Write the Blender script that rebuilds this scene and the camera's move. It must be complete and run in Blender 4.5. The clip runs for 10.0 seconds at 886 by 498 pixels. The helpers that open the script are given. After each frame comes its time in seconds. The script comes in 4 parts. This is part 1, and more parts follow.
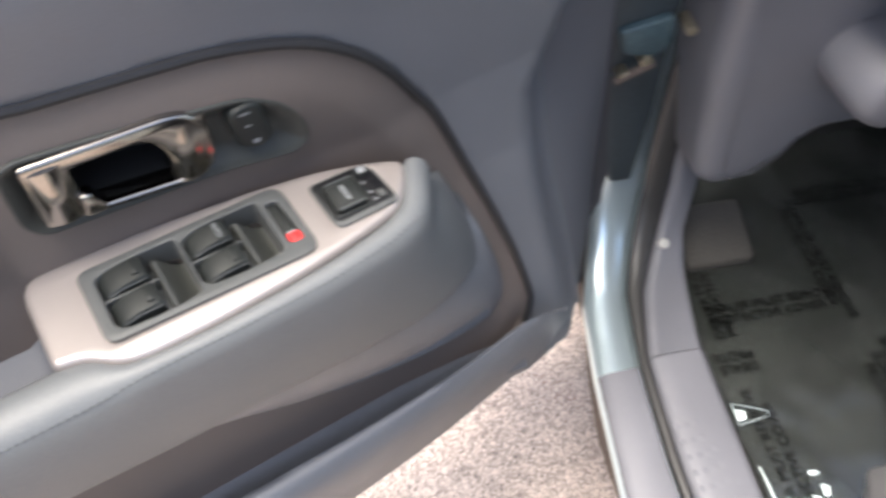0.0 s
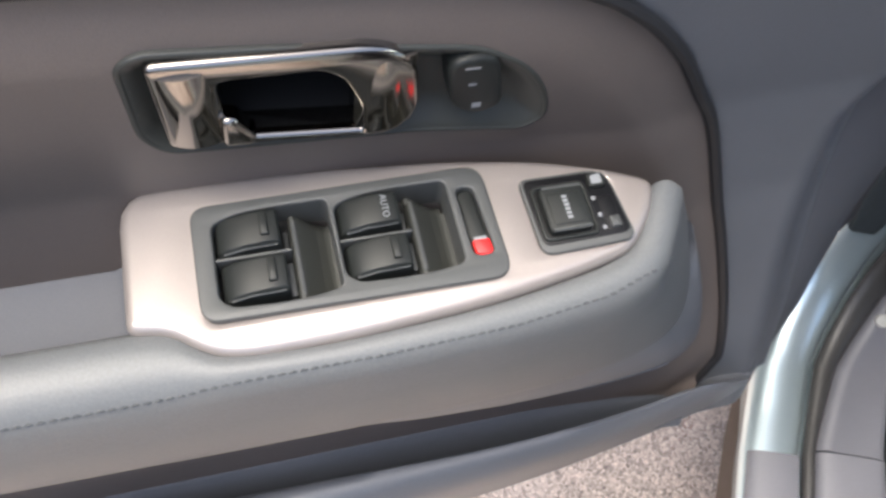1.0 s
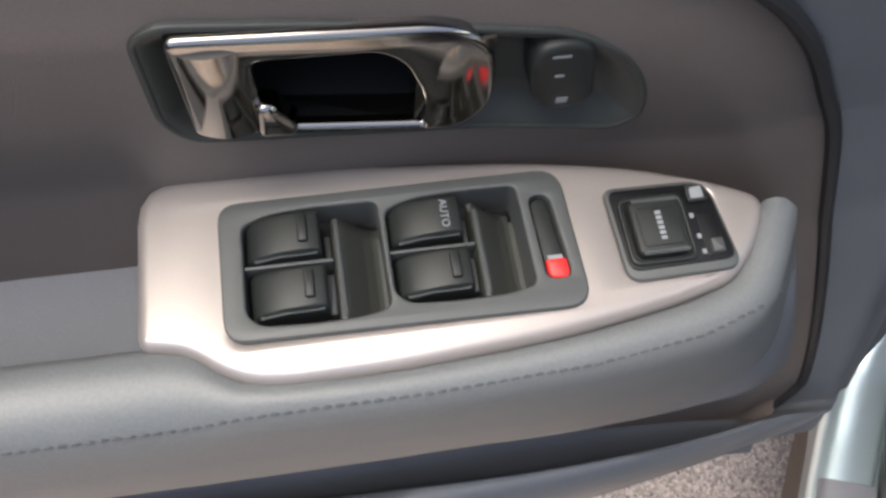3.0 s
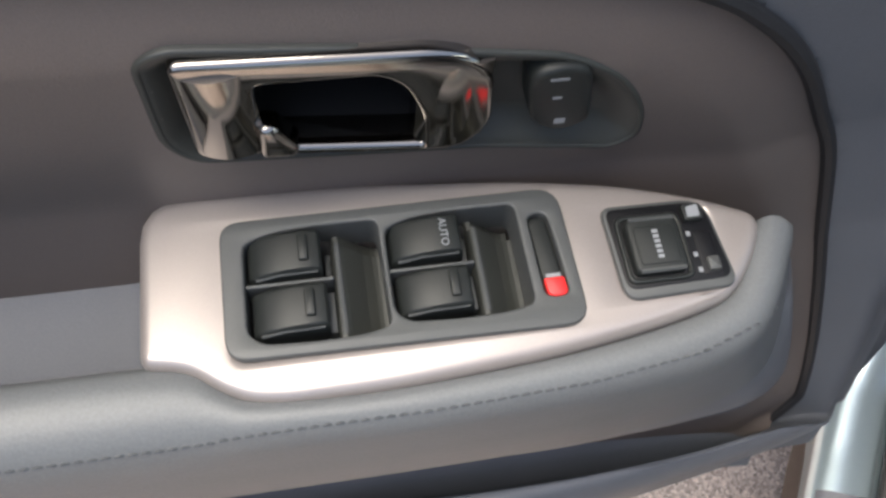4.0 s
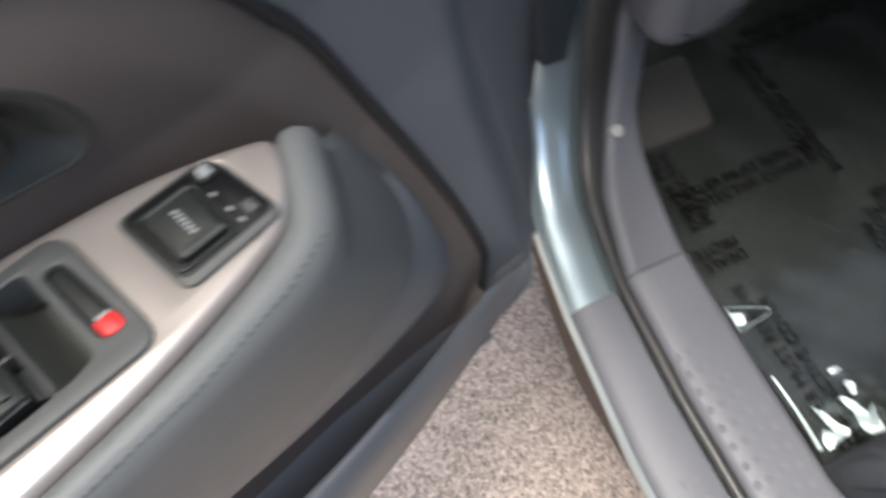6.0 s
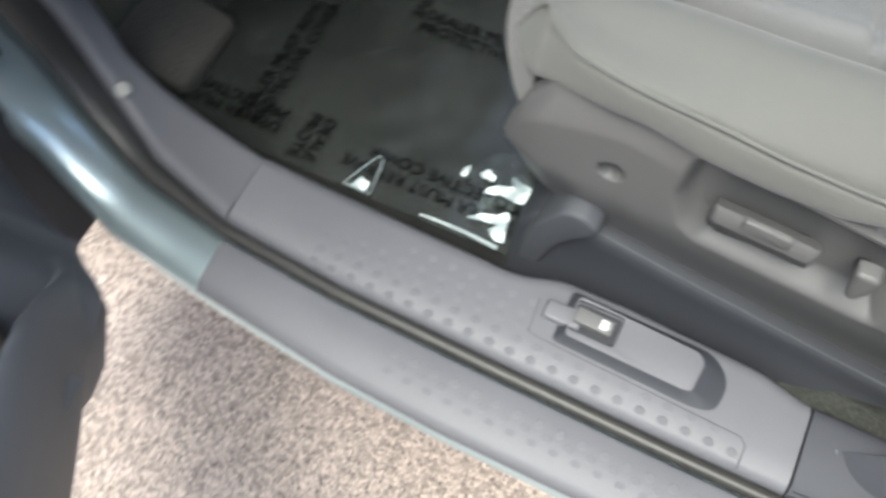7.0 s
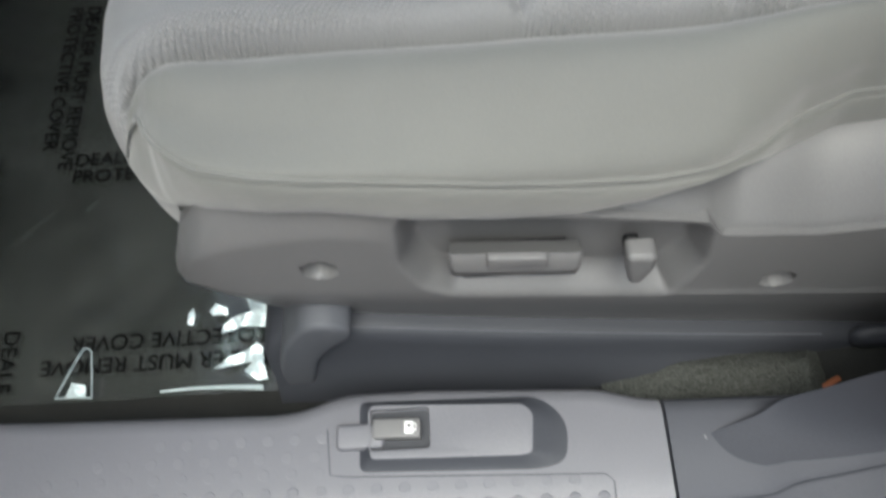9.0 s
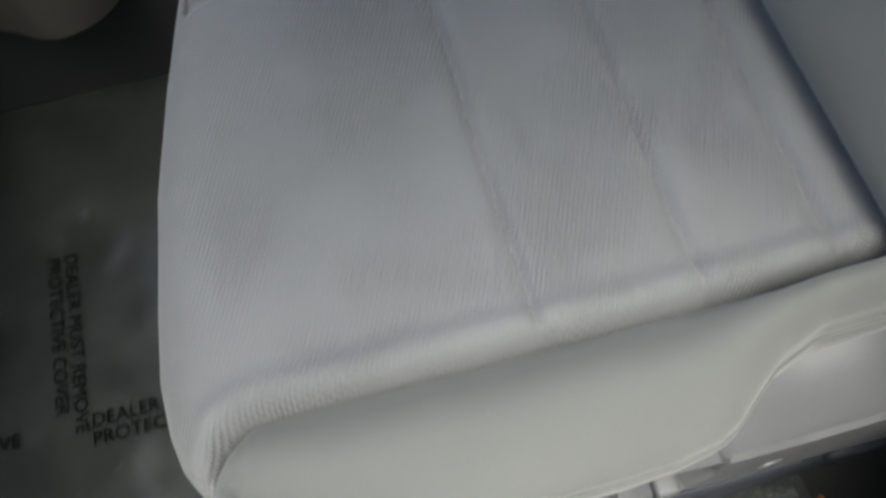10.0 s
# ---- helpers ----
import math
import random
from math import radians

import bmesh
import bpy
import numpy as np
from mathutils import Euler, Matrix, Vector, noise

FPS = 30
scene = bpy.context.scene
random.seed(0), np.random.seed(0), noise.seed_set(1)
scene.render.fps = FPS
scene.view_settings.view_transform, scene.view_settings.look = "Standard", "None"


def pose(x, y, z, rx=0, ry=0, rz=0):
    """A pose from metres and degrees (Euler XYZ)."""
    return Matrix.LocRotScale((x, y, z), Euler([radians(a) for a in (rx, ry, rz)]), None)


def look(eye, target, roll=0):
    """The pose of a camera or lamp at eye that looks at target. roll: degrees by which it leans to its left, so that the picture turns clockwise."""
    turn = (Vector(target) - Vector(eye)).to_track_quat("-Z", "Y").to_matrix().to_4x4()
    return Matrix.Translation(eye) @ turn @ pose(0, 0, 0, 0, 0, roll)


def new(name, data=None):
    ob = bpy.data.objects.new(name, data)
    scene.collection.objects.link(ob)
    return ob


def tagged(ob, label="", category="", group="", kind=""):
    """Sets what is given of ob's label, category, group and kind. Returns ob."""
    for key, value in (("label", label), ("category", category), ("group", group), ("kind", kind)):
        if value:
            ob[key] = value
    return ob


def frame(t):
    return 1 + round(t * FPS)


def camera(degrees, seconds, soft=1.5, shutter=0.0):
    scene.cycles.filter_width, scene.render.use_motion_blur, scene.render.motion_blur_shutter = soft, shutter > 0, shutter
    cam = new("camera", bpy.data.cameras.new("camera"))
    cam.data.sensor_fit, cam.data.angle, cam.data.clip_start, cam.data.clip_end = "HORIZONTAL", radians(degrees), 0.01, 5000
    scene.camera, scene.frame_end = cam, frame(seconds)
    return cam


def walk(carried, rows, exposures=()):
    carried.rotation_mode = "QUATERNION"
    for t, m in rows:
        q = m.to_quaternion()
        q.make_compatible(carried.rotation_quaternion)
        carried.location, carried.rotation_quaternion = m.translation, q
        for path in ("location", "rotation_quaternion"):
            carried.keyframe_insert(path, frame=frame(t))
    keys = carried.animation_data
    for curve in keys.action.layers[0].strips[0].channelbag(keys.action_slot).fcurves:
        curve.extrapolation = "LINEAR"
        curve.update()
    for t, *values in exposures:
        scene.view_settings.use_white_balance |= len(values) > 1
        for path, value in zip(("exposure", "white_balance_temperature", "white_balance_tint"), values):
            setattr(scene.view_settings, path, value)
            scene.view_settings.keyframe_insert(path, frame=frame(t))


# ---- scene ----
cam = camera(56.6, 10.0, soft=2.8, shutter=0.4)
PATH = [
    (0, (-0.3985, -0.0744, 1.5154), (-0.3037, 0.2620, 1.0277), 4.32),
    (0.2, (-0.4240, -0.0200, 1.4980), (-0.3583, 0.3019, 0.9958), 5.80),
    (0.5, (-0.4337, 0.0274, 1.4650), (-0.3908, 0.3443, 0.9573), 8.98),
    (1, (-0.4383, 0.0935, 1.4035), (-0.4263, 0.3731, 0.8727), 11.59),
    (1.5, (-0.4320, 0.1292, 1.3672), (-0.4407, 0.3864, 0.8252), 9.36),
    (2, (-0.4373, 0.1386, 1.3577), (-0.4575, 0.3926, 0.8145), 8.00),
    (2.5, (-0.4471, 0.1410, 1.3510), (-0.4658, 0.3945, 0.8075), 8.69),
    (4, (-0.4522, 0.1449, 1.3580), (-0.4692, 0.4047, 0.8174), 9.20),
    (4.5, (-0.4466, 0.1468, 1.3590), (-0.4597, 0.4087, 0.8193), 9.54),
    (5, (-0.4345, 0.1496, 1.3524), (-0.4240, 0.4121, 0.8130), 10.65),
    (5.2, (-0.4363, 0.1542, 1.3488), (-0.4250, 0.4129, 0.8076), 9.08),
    (6.3, (-0.3012, 0.1068, 1.3258), (-0.1211, 0.3219, 0.7954), 1.64),
    (6.5, (-0.2679, 0.0650, 1.3167), (-0.0835, 0.2535, 0.7778), -0.84),
    (7, (-0.1844, 0.0014, 1.2417), (0.0330, 0.1275, 0.6969), -4.42),
    (7.5, (-0.1022, -0.0443, 1.1755), (0.1499, 0.0125, 0.6340), -6.26),
    (8, (-0.0829, -0.0725, 1.1307), (0.1834, -0.0519, 0.5934), -6.24),
    (8.5, (-0.0777, -0.0774, 1.1193), (0.1885, -0.0563, 0.5820), -6.97),
    (9, (-0.0585, -0.0560, 1.1378), (0.2079, -0.0364, 0.6005), -7.44),
    (9.2, (-0.0277, -0.0448, 1.1652), (0.2394, -0.0253, 0.6283), -8.60),
    (9.5, (0.0280, -0.0215, 1.2126), (0.2996, -0.0199, 0.6776), -8.01),
    (9.7, (0.0487, -0.0118, 1.2414), (0.3246, -0.0267, 0.7088), -6.84),
    (10, (0.1027, -0.0045, 1.3006), (0.3603, -0.0462, 0.7603), -6.29),
]
walk(cam, [(t, look(eye, target, roll)) for t, eye, target, roll in PATH],
     exposures=[(0, 2.00, 6600, 8), (0.5, 1.92, 6600, 8), (1.0, 1.82, 6600, 8), (1.5, 1.66, 6600, 8), (2.5, 1.44, 6560, 7), (5.2, 1.39, 6560, 7), (6.5, 1.33, 6400, 3), (7.5, 1.28, 6200, 0), (8.5, 1.18, 6170, 1), (9.2, 1.10, 6230, 1), (10, 1.10, 6300, 1)])

# ---- light: a bright overcast sky, open towards the left and the back of the car ----
world = bpy.data.worlds.new("sky")
scene.world = world
world.use_nodes = True
wn = world.node_tree.nodes
sky = wn.new("ShaderNodeTexSky")
sky.sky_type = "NISHITA"
sky.sun_disc = False
sky.sun_elevation = radians(71)
sky.sun_rotation = radians(273)
sky.air_density, sky.dust_density, sky.ozone_density = 1.0, 5.0, 1.0
wn["Background"].inputs["Strength"].default_value = 0.15
world.node_tree.links.new(sky.outputs["Color"], wn["Background"].inputs["Color"])
sun = new("sun", bpy.data.lights.new("sun", "SUN"))
sun.data.energy, sun.data.angle, sun.data.color = 1.6, radians(42), (1.0, 0.97, 0.93)
sun.matrix_world = look((-1.0, 0.04, 2.9), (0, 0, 0))


# ---- materials ----
def material(name, base, rough=0.6, metal=0.0, vary=0.12, grain=400.0, bump=0.15, stain=6.0, coat=0.0, second=None, depth=0.0006, sheen=0.0, gloss=0.5):
    m = bpy.data.materials.new(name)
    m.use_nodes = True
    nt = m.node_tree
    n, link = nt.nodes, nt.links.new
    b = n["Principled BSDF"]
    tc = n.new("ShaderNodeTexCoord")
    fine, coarse = n.new("ShaderNodeTexNoise"), n.new("ShaderNodeTexNoise")
    fine.inputs["Scale"].default_value, fine.inputs["Detail"].default_value = grain, 4
    coarse.inputs["Scale"].default_value, coarse.inputs["Detail"].default_value = stain, 5
    for tex in (fine, coarse):
        link(tc.outputs["Object"], tex.inputs["Vector"])
    add = n.new("ShaderNodeMath")
    add.operation = "ADD"
    link(fine.outputs["Fac"], add.inputs[0])
    link(coarse.outputs["Fac"], add.inputs[1])
    ramp = n.new("ShaderNodeValToRGB")
    lo = [c * (1 - vary) for c in base]
    hi = list(second) if second else [min(1, c * (1 + vary)) for c in base]
    ramp.color_ramp.elements[0].position, ramp.color_ramp.elements[1].position = 0.35, 0.65
    ramp.color_ramp.elements[0].color, ramp.color_ramp.elements[1].color = (*lo, 1), (*hi, 1)
    half = n.new("ShaderNodeMath")
    half.operation = "MULTIPLY"
    half.inputs[1].default_value = 0.5
    link(add.outputs[0], half.inputs[0])
    link(half.outputs[0], ramp.inputs["Fac"])
    link(ramp.outputs["Color"], b.inputs["Base Color"])
    rr = n.new("ShaderNodeMapRange")
    rr.inputs["To Min"].default_value, rr.inputs["To Max"].default_value = max(0.02, rough - 0.08), min(1, rough + 0.08)
    link(coarse.outputs["Fac"], rr.inputs["Value"])
    link(rr.outputs[0], b.inputs["Roughness"])
    b.inputs["Metallic"].default_value = metal
    b.inputs["Specular IOR Level"].default_value = gloss
    b.inputs["Coat Weight"].default_value = coat
    b.inputs["Sheen Weight"].default_value = sheen
    if bump:
        bp = n.new("ShaderNodeBump")
        bp.inputs["Strength"].default_value, bp.inputs["Distance"].default_value = bump, depth
        link(fine.outputs["Fac"], bp.inputs["Height"])
        link(bp.outputs["Normal"], b.inputs["Normal"])
    return m


def rib_fabric(name, base):
    """A woven cloth with fine slanting ribs."""
    m = material(name, base, rough=0.92, vary=0.10, grain=900, bump=0.0, stain=9, sheen=0.25)
    nt = m.node_tree
    n, link = nt.nodes, nt.links.new
    tc = n.new("ShaderNodeTexCoord")
    mp = n.new("ShaderNodeMapping")
    mp.inputs["Rotation"].default_value = (0, 0, radians(24))
    w1, w2 = n.new("ShaderNodeTexWave"), n.new("ShaderNodeTexWave")
    w1.inputs["Scale"].default_value, w2.inputs["Scale"].default_value = 88, 96
    w1.bands_direction, w2.bands_direction = "Y", "X"
    for w in (w1, w2):
        w.inputs["Distortion"].default_value = 0.8
        w.inputs["Detail"].default_value = 1.0
        link(mp.outputs["Vector"], w.inputs["Vector"])
    link(tc.outputs["Object"], mp.inputs["Vector"])
    soft_part = n.new("ShaderNodeMath")
    soft_part.operation = "MULTIPLY_ADD"
    link(w2.outputs["Fac"], soft_part.inputs[0])
    soft_part.inputs[1].default_value, soft_part.inputs[2].default_value = 0.75, 0.25
    mul = n.new("ShaderNodeMath")
    mul.operation = "MULTIPLY"
    link(w1.outputs["Fac"], mul.inputs[0])
    link(soft_part.outputs[0], mul.inputs[1])
    wear = n.new("ShaderNodeTexNoise")
    wear.inputs["Scale"].default_value = 11
    link(tc.outputs["Object"], wear.inputs["Vector"])
    worn = n.new("ShaderNodeMapRange")
    worn.inputs["From Min"].default_value, worn.inputs["From Max"].default_value = 0.42, 0.62
    worn.inputs["To Min"].default_value, worn.inputs["To Max"].default_value = 0.15, 0.85
    link(wear.outputs["Fac"], worn.inputs["Value"])
    bp = n.new("ShaderNodeBump")
    bp.inputs["Distance"].default_value = 0.0022
    link(worn.outputs[0], bp.inputs["Strength"])
    link(mul.outputs[0], bp.inputs["Height"])
    link(bp.outputs["Normal"], n["Principled BSDF"].inputs["Normal"])
    return m


CARD = material("grey_door_plastic", (0.102, 0.109, 0.124), 0.46, grain=900, bump=0.25, gloss=0.85)
BROWN = material("brown_vinyl", (0.106, 0.087, 0.078), 0.50, grain=1100, bump=0.3, gloss=0.75)
LEATHER = material("grey_leather", (0.112, 0.118, 0.121), 0.50, grain=700, bump=0.35)
BEIGE = material("champagne_paint", (0.335, 0.300, 0.280), 0.34, metal=0.5, vary=0.05, grain=1500, bump=0.05)
THREAD = material("dark_grey_thread", (0.072, 0.076, 0.080), 0.8, bump=0)
PLATE = material("dark_switch_plastic", (0.060, 0.063, 0.062), 0.5, grain=1500, bump=0.2)
CUPGREY = material("dark_cup_plastic", (0.034, 0.036, 0.032), 0.5, grain=1500, bump=0.2)
BUTTON = material("black_button", (0.015, 0.017, 0.016), 0.46, grain=900, bump=0.08, gloss=0.32)
GLOSSBLACK = material("glossy_black_plastic", (0.006, 0.006, 0.007), 0.4, bump=0, gloss=0.25)
BLACK = material("hollow_shade", (0.004, 0.004, 0.004), 0.9, bump=0)
RUBBER = material("black_rubber", (0.014, 0.014, 0.016), 0.6, grain=600, bump=0.2)
CHROME = material("chrome", (0.29, 0.268, 0.242), 0.12, metal=1.0, vary=0.03, grain=60, bump=0.0)
RED = material("red_marker", (0.75, 0.02, 0.02), 0.4, vary=0.05, bump=0)
WHITE = material("white_print", (0.22, 0.23, 0.24), 0.5, vary=0.05, bump=0)
PAINT = material("pale_blue_paint", (0.53, 0.64, 0.68), 0.32, metal=0.68, vary=0.04, grain=2500, bump=0.0, coat=0.7)
TRIM = material("grey_trim_plastic", (0.142, 0.144, 0.162), 0.5, grain=900, bump=0.25)
SHIELD = material("grey_seat_plastic", (0.135, 0.135, 0.138), 0.44, grain=900, bump=0.25)
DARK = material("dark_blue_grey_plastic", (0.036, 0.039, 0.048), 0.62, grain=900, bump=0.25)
COVER_SHADE = material("shaded_cover_trim", (0.066, 0.069, 0.082), 0.62, grain=900, bump=0.25, gloss=0.3)
TRIM_SHADE = material("shaded_trim_plastic", (0.036, 0.039, 0.049), 0.62, grain=900, bump=0.25)
FOOT_SHADE = material("shaded_foot_trim", (0.047, 0.050, 0.061), 0.7, grain=900, bump=0.25, gloss=0.2)
HINGE = material("shaded_teal_hinge", (0.05, 0.085, 0.10), 0.5, metal=0.2, vary=0.3, grain=200, bump=0.2)
RETURN = material("slate_edge_plastic", (0.080, 0.085, 0.098), 0.6, grain=900, bump=0.25)
CLOTH = rib_fabric("ribbed_grey_cloth", (0.205, 0.206, 0.21))
SUEDE = material("smooth_grey_cloth", (0.155, 0.157, 0.149), 0.95, vary=0.13, grain=1500, bump=0.35, stain=7, sheen=0.3)
CARPET = material("dark_carpet", (0.016, 0.017, 0.016), 0.95, vary=0.5, grain=900, bump=0.8, depth=0.002)
INK = material("black_ink", (0.004, 0.004, 0.004), 0.95, bump=0)
INK.node_tree.nodes["Principled BSDF"].inputs["Specular IOR Level"].default_value = 0.05
SEAL = material("worn_seal_rubber", (0.040, 0.039, 0.038), 0.42, vary=0.25, grain=500, bump=0.2)
STEEL = material("zinc_steel", (0.45, 0.40, 0.30), 0.35, metal=0.9, vary=0.3, grain=300, bump=0.2)
UNDER = material("dark_underbody", (0.09, 0.070, 0.060), 0.8, grain=80, bump=0.4)


# ---- mesh helpers ----
from mathutils.geometry import tessellate_polygon


def mesh_of(name, bm, mat, smooth=35):
    bmesh.ops.recalc_face_normals(bm, faces=bm.faces)
    me = bpy.data.meshes.new(name)
    bm.to_mesh(me)
    bm.free()
    me.materials.append(mat)
    if smooth:
        me.shade_smooth()
        me.set_sharp_from_angle(angle=radians(smooth))
    return me


def part(name, bm, mat, parent=None, label="", smooth=35):
    ob = new(name, mesh_of(name, bm, mat, smooth))
    if parent:
        ob.parent = parent
    if label:
        ob["label"] = label
    return ob


def thing(name, label, category, m=None, group="", kind=""):
    ob = new(name)
    ob.empty_display_size = 0.05
    if m:
        ob.matrix_world = m
    return tagged(ob, label, category, group, kind)


def spline(points, n=8, closed=False):
    """A smooth line through points of any dimension."""
    p = np.array(points, float)
    k = len(p)
    out = []
    for i in range(k if closed else k - 1):
        a, b, c, d = (p[(i + j) % k] if closed else p[min(max(i + j, 0), k - 1)] for j in (-1, 0, 1, 2))
        for s in np.arange(n) / n:
            out.append(0.5 * (2 * b + (c - a) * s + (2 * a - 5 * b + 4 * c - d) * s**2 + (3 * b - a - 3 * c + d) * s**3))
    if not closed:
        out.append(p[-1])
    return [tuple(float(v) for v in q) for q in out]


def rounded(points, r, n=5):
    """A polygon with its corners rounded; r a number or a list."""
    out = []
    k = len(points)
    for i in range(k):
        p, a, b = (np.array(points[j % k], float) for j in (i, i - 1, i + 1))
        ri = r[i] if isinstance(r, (list, tuple)) else r
        da, db = a - p, b - p
        la, lb = np.linalg.norm(da), np.linalg.norm(db)
        ri = min(ri, la * 0.48, lb * 0.48)
        if ri < 1e-6:
            out.append(tuple(p))
            continue
        s, e = p + da / la * ri, p + db / lb * ri
        for j in range(n + 1):
            t = j / n
            out.append(tuple((1 - t) ** 2 * s + 2 * t * (1 - t) * p + t * t * e))
    return out


def box_outline(x0, x1, y0, y1, r=0.0, n=5):
    return rounded([(x0, y0), (x1, y0), (x1, y1), (x0, y1)], r, n)


def plate(outer, to3, h0, h1, holes=(), round_top=0.0, steps=3):
    """A plate with an outline, holes and a rounded upper rim. to3(a, b, h) gives the place."""
    bm = bmesh.new()

    def ring(pts, h):
        return [bm.verts.new(to3(a, b, h)) for a, b in pts]

    def shrink(pts, d):
        k = len(pts)
        area = sum(pts[i][0] * pts[(i + 1) % k][1] - pts[(i + 1) % k][0] * pts[i][1] for i in range(k))
        out = []
        for i in range(k):
            a, p, b = (np.array(pts[j % k], float) for j in (i - 1, i, i + 1))
            t = b - a
            ln = np.linalg.norm(t)
            nn = np.array([-t[1], t[0]]) / (ln if ln > 1e-9 else 1) * (1 if area > 0 else -1)
            out.append(tuple(p + nn * d))
        return out

    def wall(r0, r1):
        k = len(r0)
        for i in range(k):
            bm.faces.new((r0[i], r0[(i + 1) % k], r1[(i + 1) % k], r1[i]))

    rims = []
    for pts, sign in [(outer, 1)] + [(h, -1) for h in holes]:
        low = ring(pts, h0)
        prev = low
        if round_top > 0:
            for j in range(steps + 1):
                t = j / steps * math.pi / 2
                cur = ring(shrink(pts, sign * round_top * (1 - math.cos(t))), h1 - round_top + round_top * math.sin(t))
                wall(prev, cur)
                prev = cur
        else:
            cur = ring(pts, h1)
            wall(prev, cur)
            prev = cur
        rims.append(prev)
    if holes:
        flat_pts = [[Vector((v.co.x * 1.0, v.co.y, v.co.z)) for v in rim] for rim in rims]
        allv = [v for rim in rims for v in rim]
        for tri in tessellate_polygon(flat_pts):
            try:
                bm.faces.new([allv[i] for i in tri])
            except ValueError:
                pass
    else:
        bm.faces.new(rims[0])
    return bm


def loft(rings, closed=True, caps=True):
    bm = bmesh.new()
    vs = [[bm.verts.new(p) for p in r] for r in rings]
    k = len(rings[0])
    for a, b in zip(vs, vs[1:]):
        for i in range(k if closed else k - 1):
            j = (i + 1) % k
            bm.faces.new((a[i], a[j], b[j], b[i]))
    if closed and caps:
        if caps != "end":
            bm.faces.new(vs[0])
        bm.faces.new(vs[-1][::-1])
    return bm


def sheet(fn, us, vs, keep=None, thick=0.0, down=(0, 0, -1)):
    """A grid fn(u, v); keep(u, v) drops cells; thick adds a back."""
    bm = bmesh.new()
    g = [[bm.verts.new(fn(u, v)) for v in vs] for u in us]
    for i in range(len(us) - 1):
        for j in range(len(vs) - 1):
            if keep is None or keep((us[i] + us[i + 1]) / 2, (vs[j] + vs[j + 1]) / 2):
                bm.faces.new((g[i][j], g[i + 1][j], g[i + 1][j + 1], g[i][j + 1]))
    if thick:
        r = bmesh.ops.extrude_face_region(bm, geom=list(bm.faces))
        for v in r["geom"]:
            if isinstance(v, bmesh.types.BMVert):
                v.co += Vector(down) * thick
    loose = [v for v in bm.verts if not v.link_faces]
    bmesh.ops.delete(bm, geom=loose, context="VERTS")
    return bm


def tube(points, r, k=8, closed=False):
    """A round bar along points; r a number or one for each point."""
    pts = [Vector(p) for p in points]
    rings = []
    up = Vector((0.31, 0.17, 0.93))
    for i, p in enumerate(pts):
        a, b = pts[max(i - 1, 0)], pts[min(i + 1, len(pts) - 1)]
        if closed:
            a, b = pts[i - 1], pts[(i + 1) % len(pts)]
        d = (b - a).normalized()
        s = d.cross(up).normalized()
        q = s.cross(d)
        ri = r[i] if isinstance(r, (list, tuple)) else r
        rings.append([p + ri * (math.cos(t) * s + math.sin(t) * q) for t in (2 * math.pi * j / k for j in range(k))])
    if closed:
        rings.append(rings[0])
        bm = loft(rings, caps=False)
        bmesh.ops.remove_doubles(bm, verts=bm.verts, dist=1e-6)
        return bm
    return loft(rings)


def inside(x, y, poly):
    c = False
    k = len(poly)
    for i in range(k):
        (x0, y0), (x1, y1) = poly[i], poly[(i + 1) % k]
        if (y0 > y) != (y1 > y) and x < (x1 - x0) * (y - y0) / (y1 - y0) + x0:
            c = not c
    return c


def toward(pts, d):
    """An outline drawn in by d."""
    p = np.array(pts, float)
    t = np.roll(p, -1, axis=0) - np.roll(p, 1, axis=0)
    area = float((p[:, 0] * np.roll(p[:, 1], -1) - np.roll(p[:, 0], -1) * p[:, 1]).sum())
    nn = np.stack([-t[:, 1], t[:, 0]], 1) / np.maximum(np.linalg.norm(t, axis=1), 1e-9)[:, None] * (1 if area > 0 else -1)
    return [tuple(float(v) for v in q) for q in p + nn * d]


def depth_in(y, z, poly):
    """Distance inside an outline, negative outside."""
    p = np.array(poly)
    q = np.roll(p, -1, axis=0)
    d = q - p
    w = np.array((y, z)) - p
    t = np.clip((w * d).sum(1) / np.maximum((d * d).sum(1), 1e-12), 0, 1)
    m = float(np.sqrt(((w - d * t[:, None]) ** 2).sum(1)).min())
    return m if inside(y, z, poly) else -m


def interp(x, table):
    return float(np.interp(x, [a for a, _ in table], [b for _, b in table]))


def smooth(a, b, x):
    t = min(1, max(0, (x - a) / (b - a)))
    return t * t * (3 - 2 * t)


def text(name, words, size, m, mat, parent, label=""):
    cu = bpy.data.curves.new(name, "FONT")
    cu.body, cu.size = words, size
    cu.extrude = 0.0002
    cu.materials.append(mat)
    ob = new(name, cu)
    ob.matrix_world = m
    if parent:
        ob.parent = parent
        ob.matrix_parent_inverse = Matrix.Identity(4)
    if label:
        ob["label"] = label
    return ob


# ---- ground ----
GROUND = material("pebbled_concrete", (0.46, 0.38, 0.335), 0.85, vary=0.32, grain=230, bump=0.5, stain=2.5, second=(0.64, 0.54, 0.485), depth=0.003)
gn = GROUND.node_tree
vor = gn.nodes.new("ShaderNodeTexVoronoi")
vor.inputs["Scale"].default_value = 190
tcg = gn.nodes.new("ShaderNodeTexCoord")
gn.links.new(tcg.outputs["Object"], vor.inputs["Vector"])
hue = gn.nodes.new("ShaderNodeMixRGB")
hue.blend_type, hue.inputs[0].default_value = "OVERLAY", 0.6
gsrc = gn.nodes["Principled BSDF"].inputs["Base Color"].links[0].from_socket
gn.links.new(gsrc, hue.inputs[1])
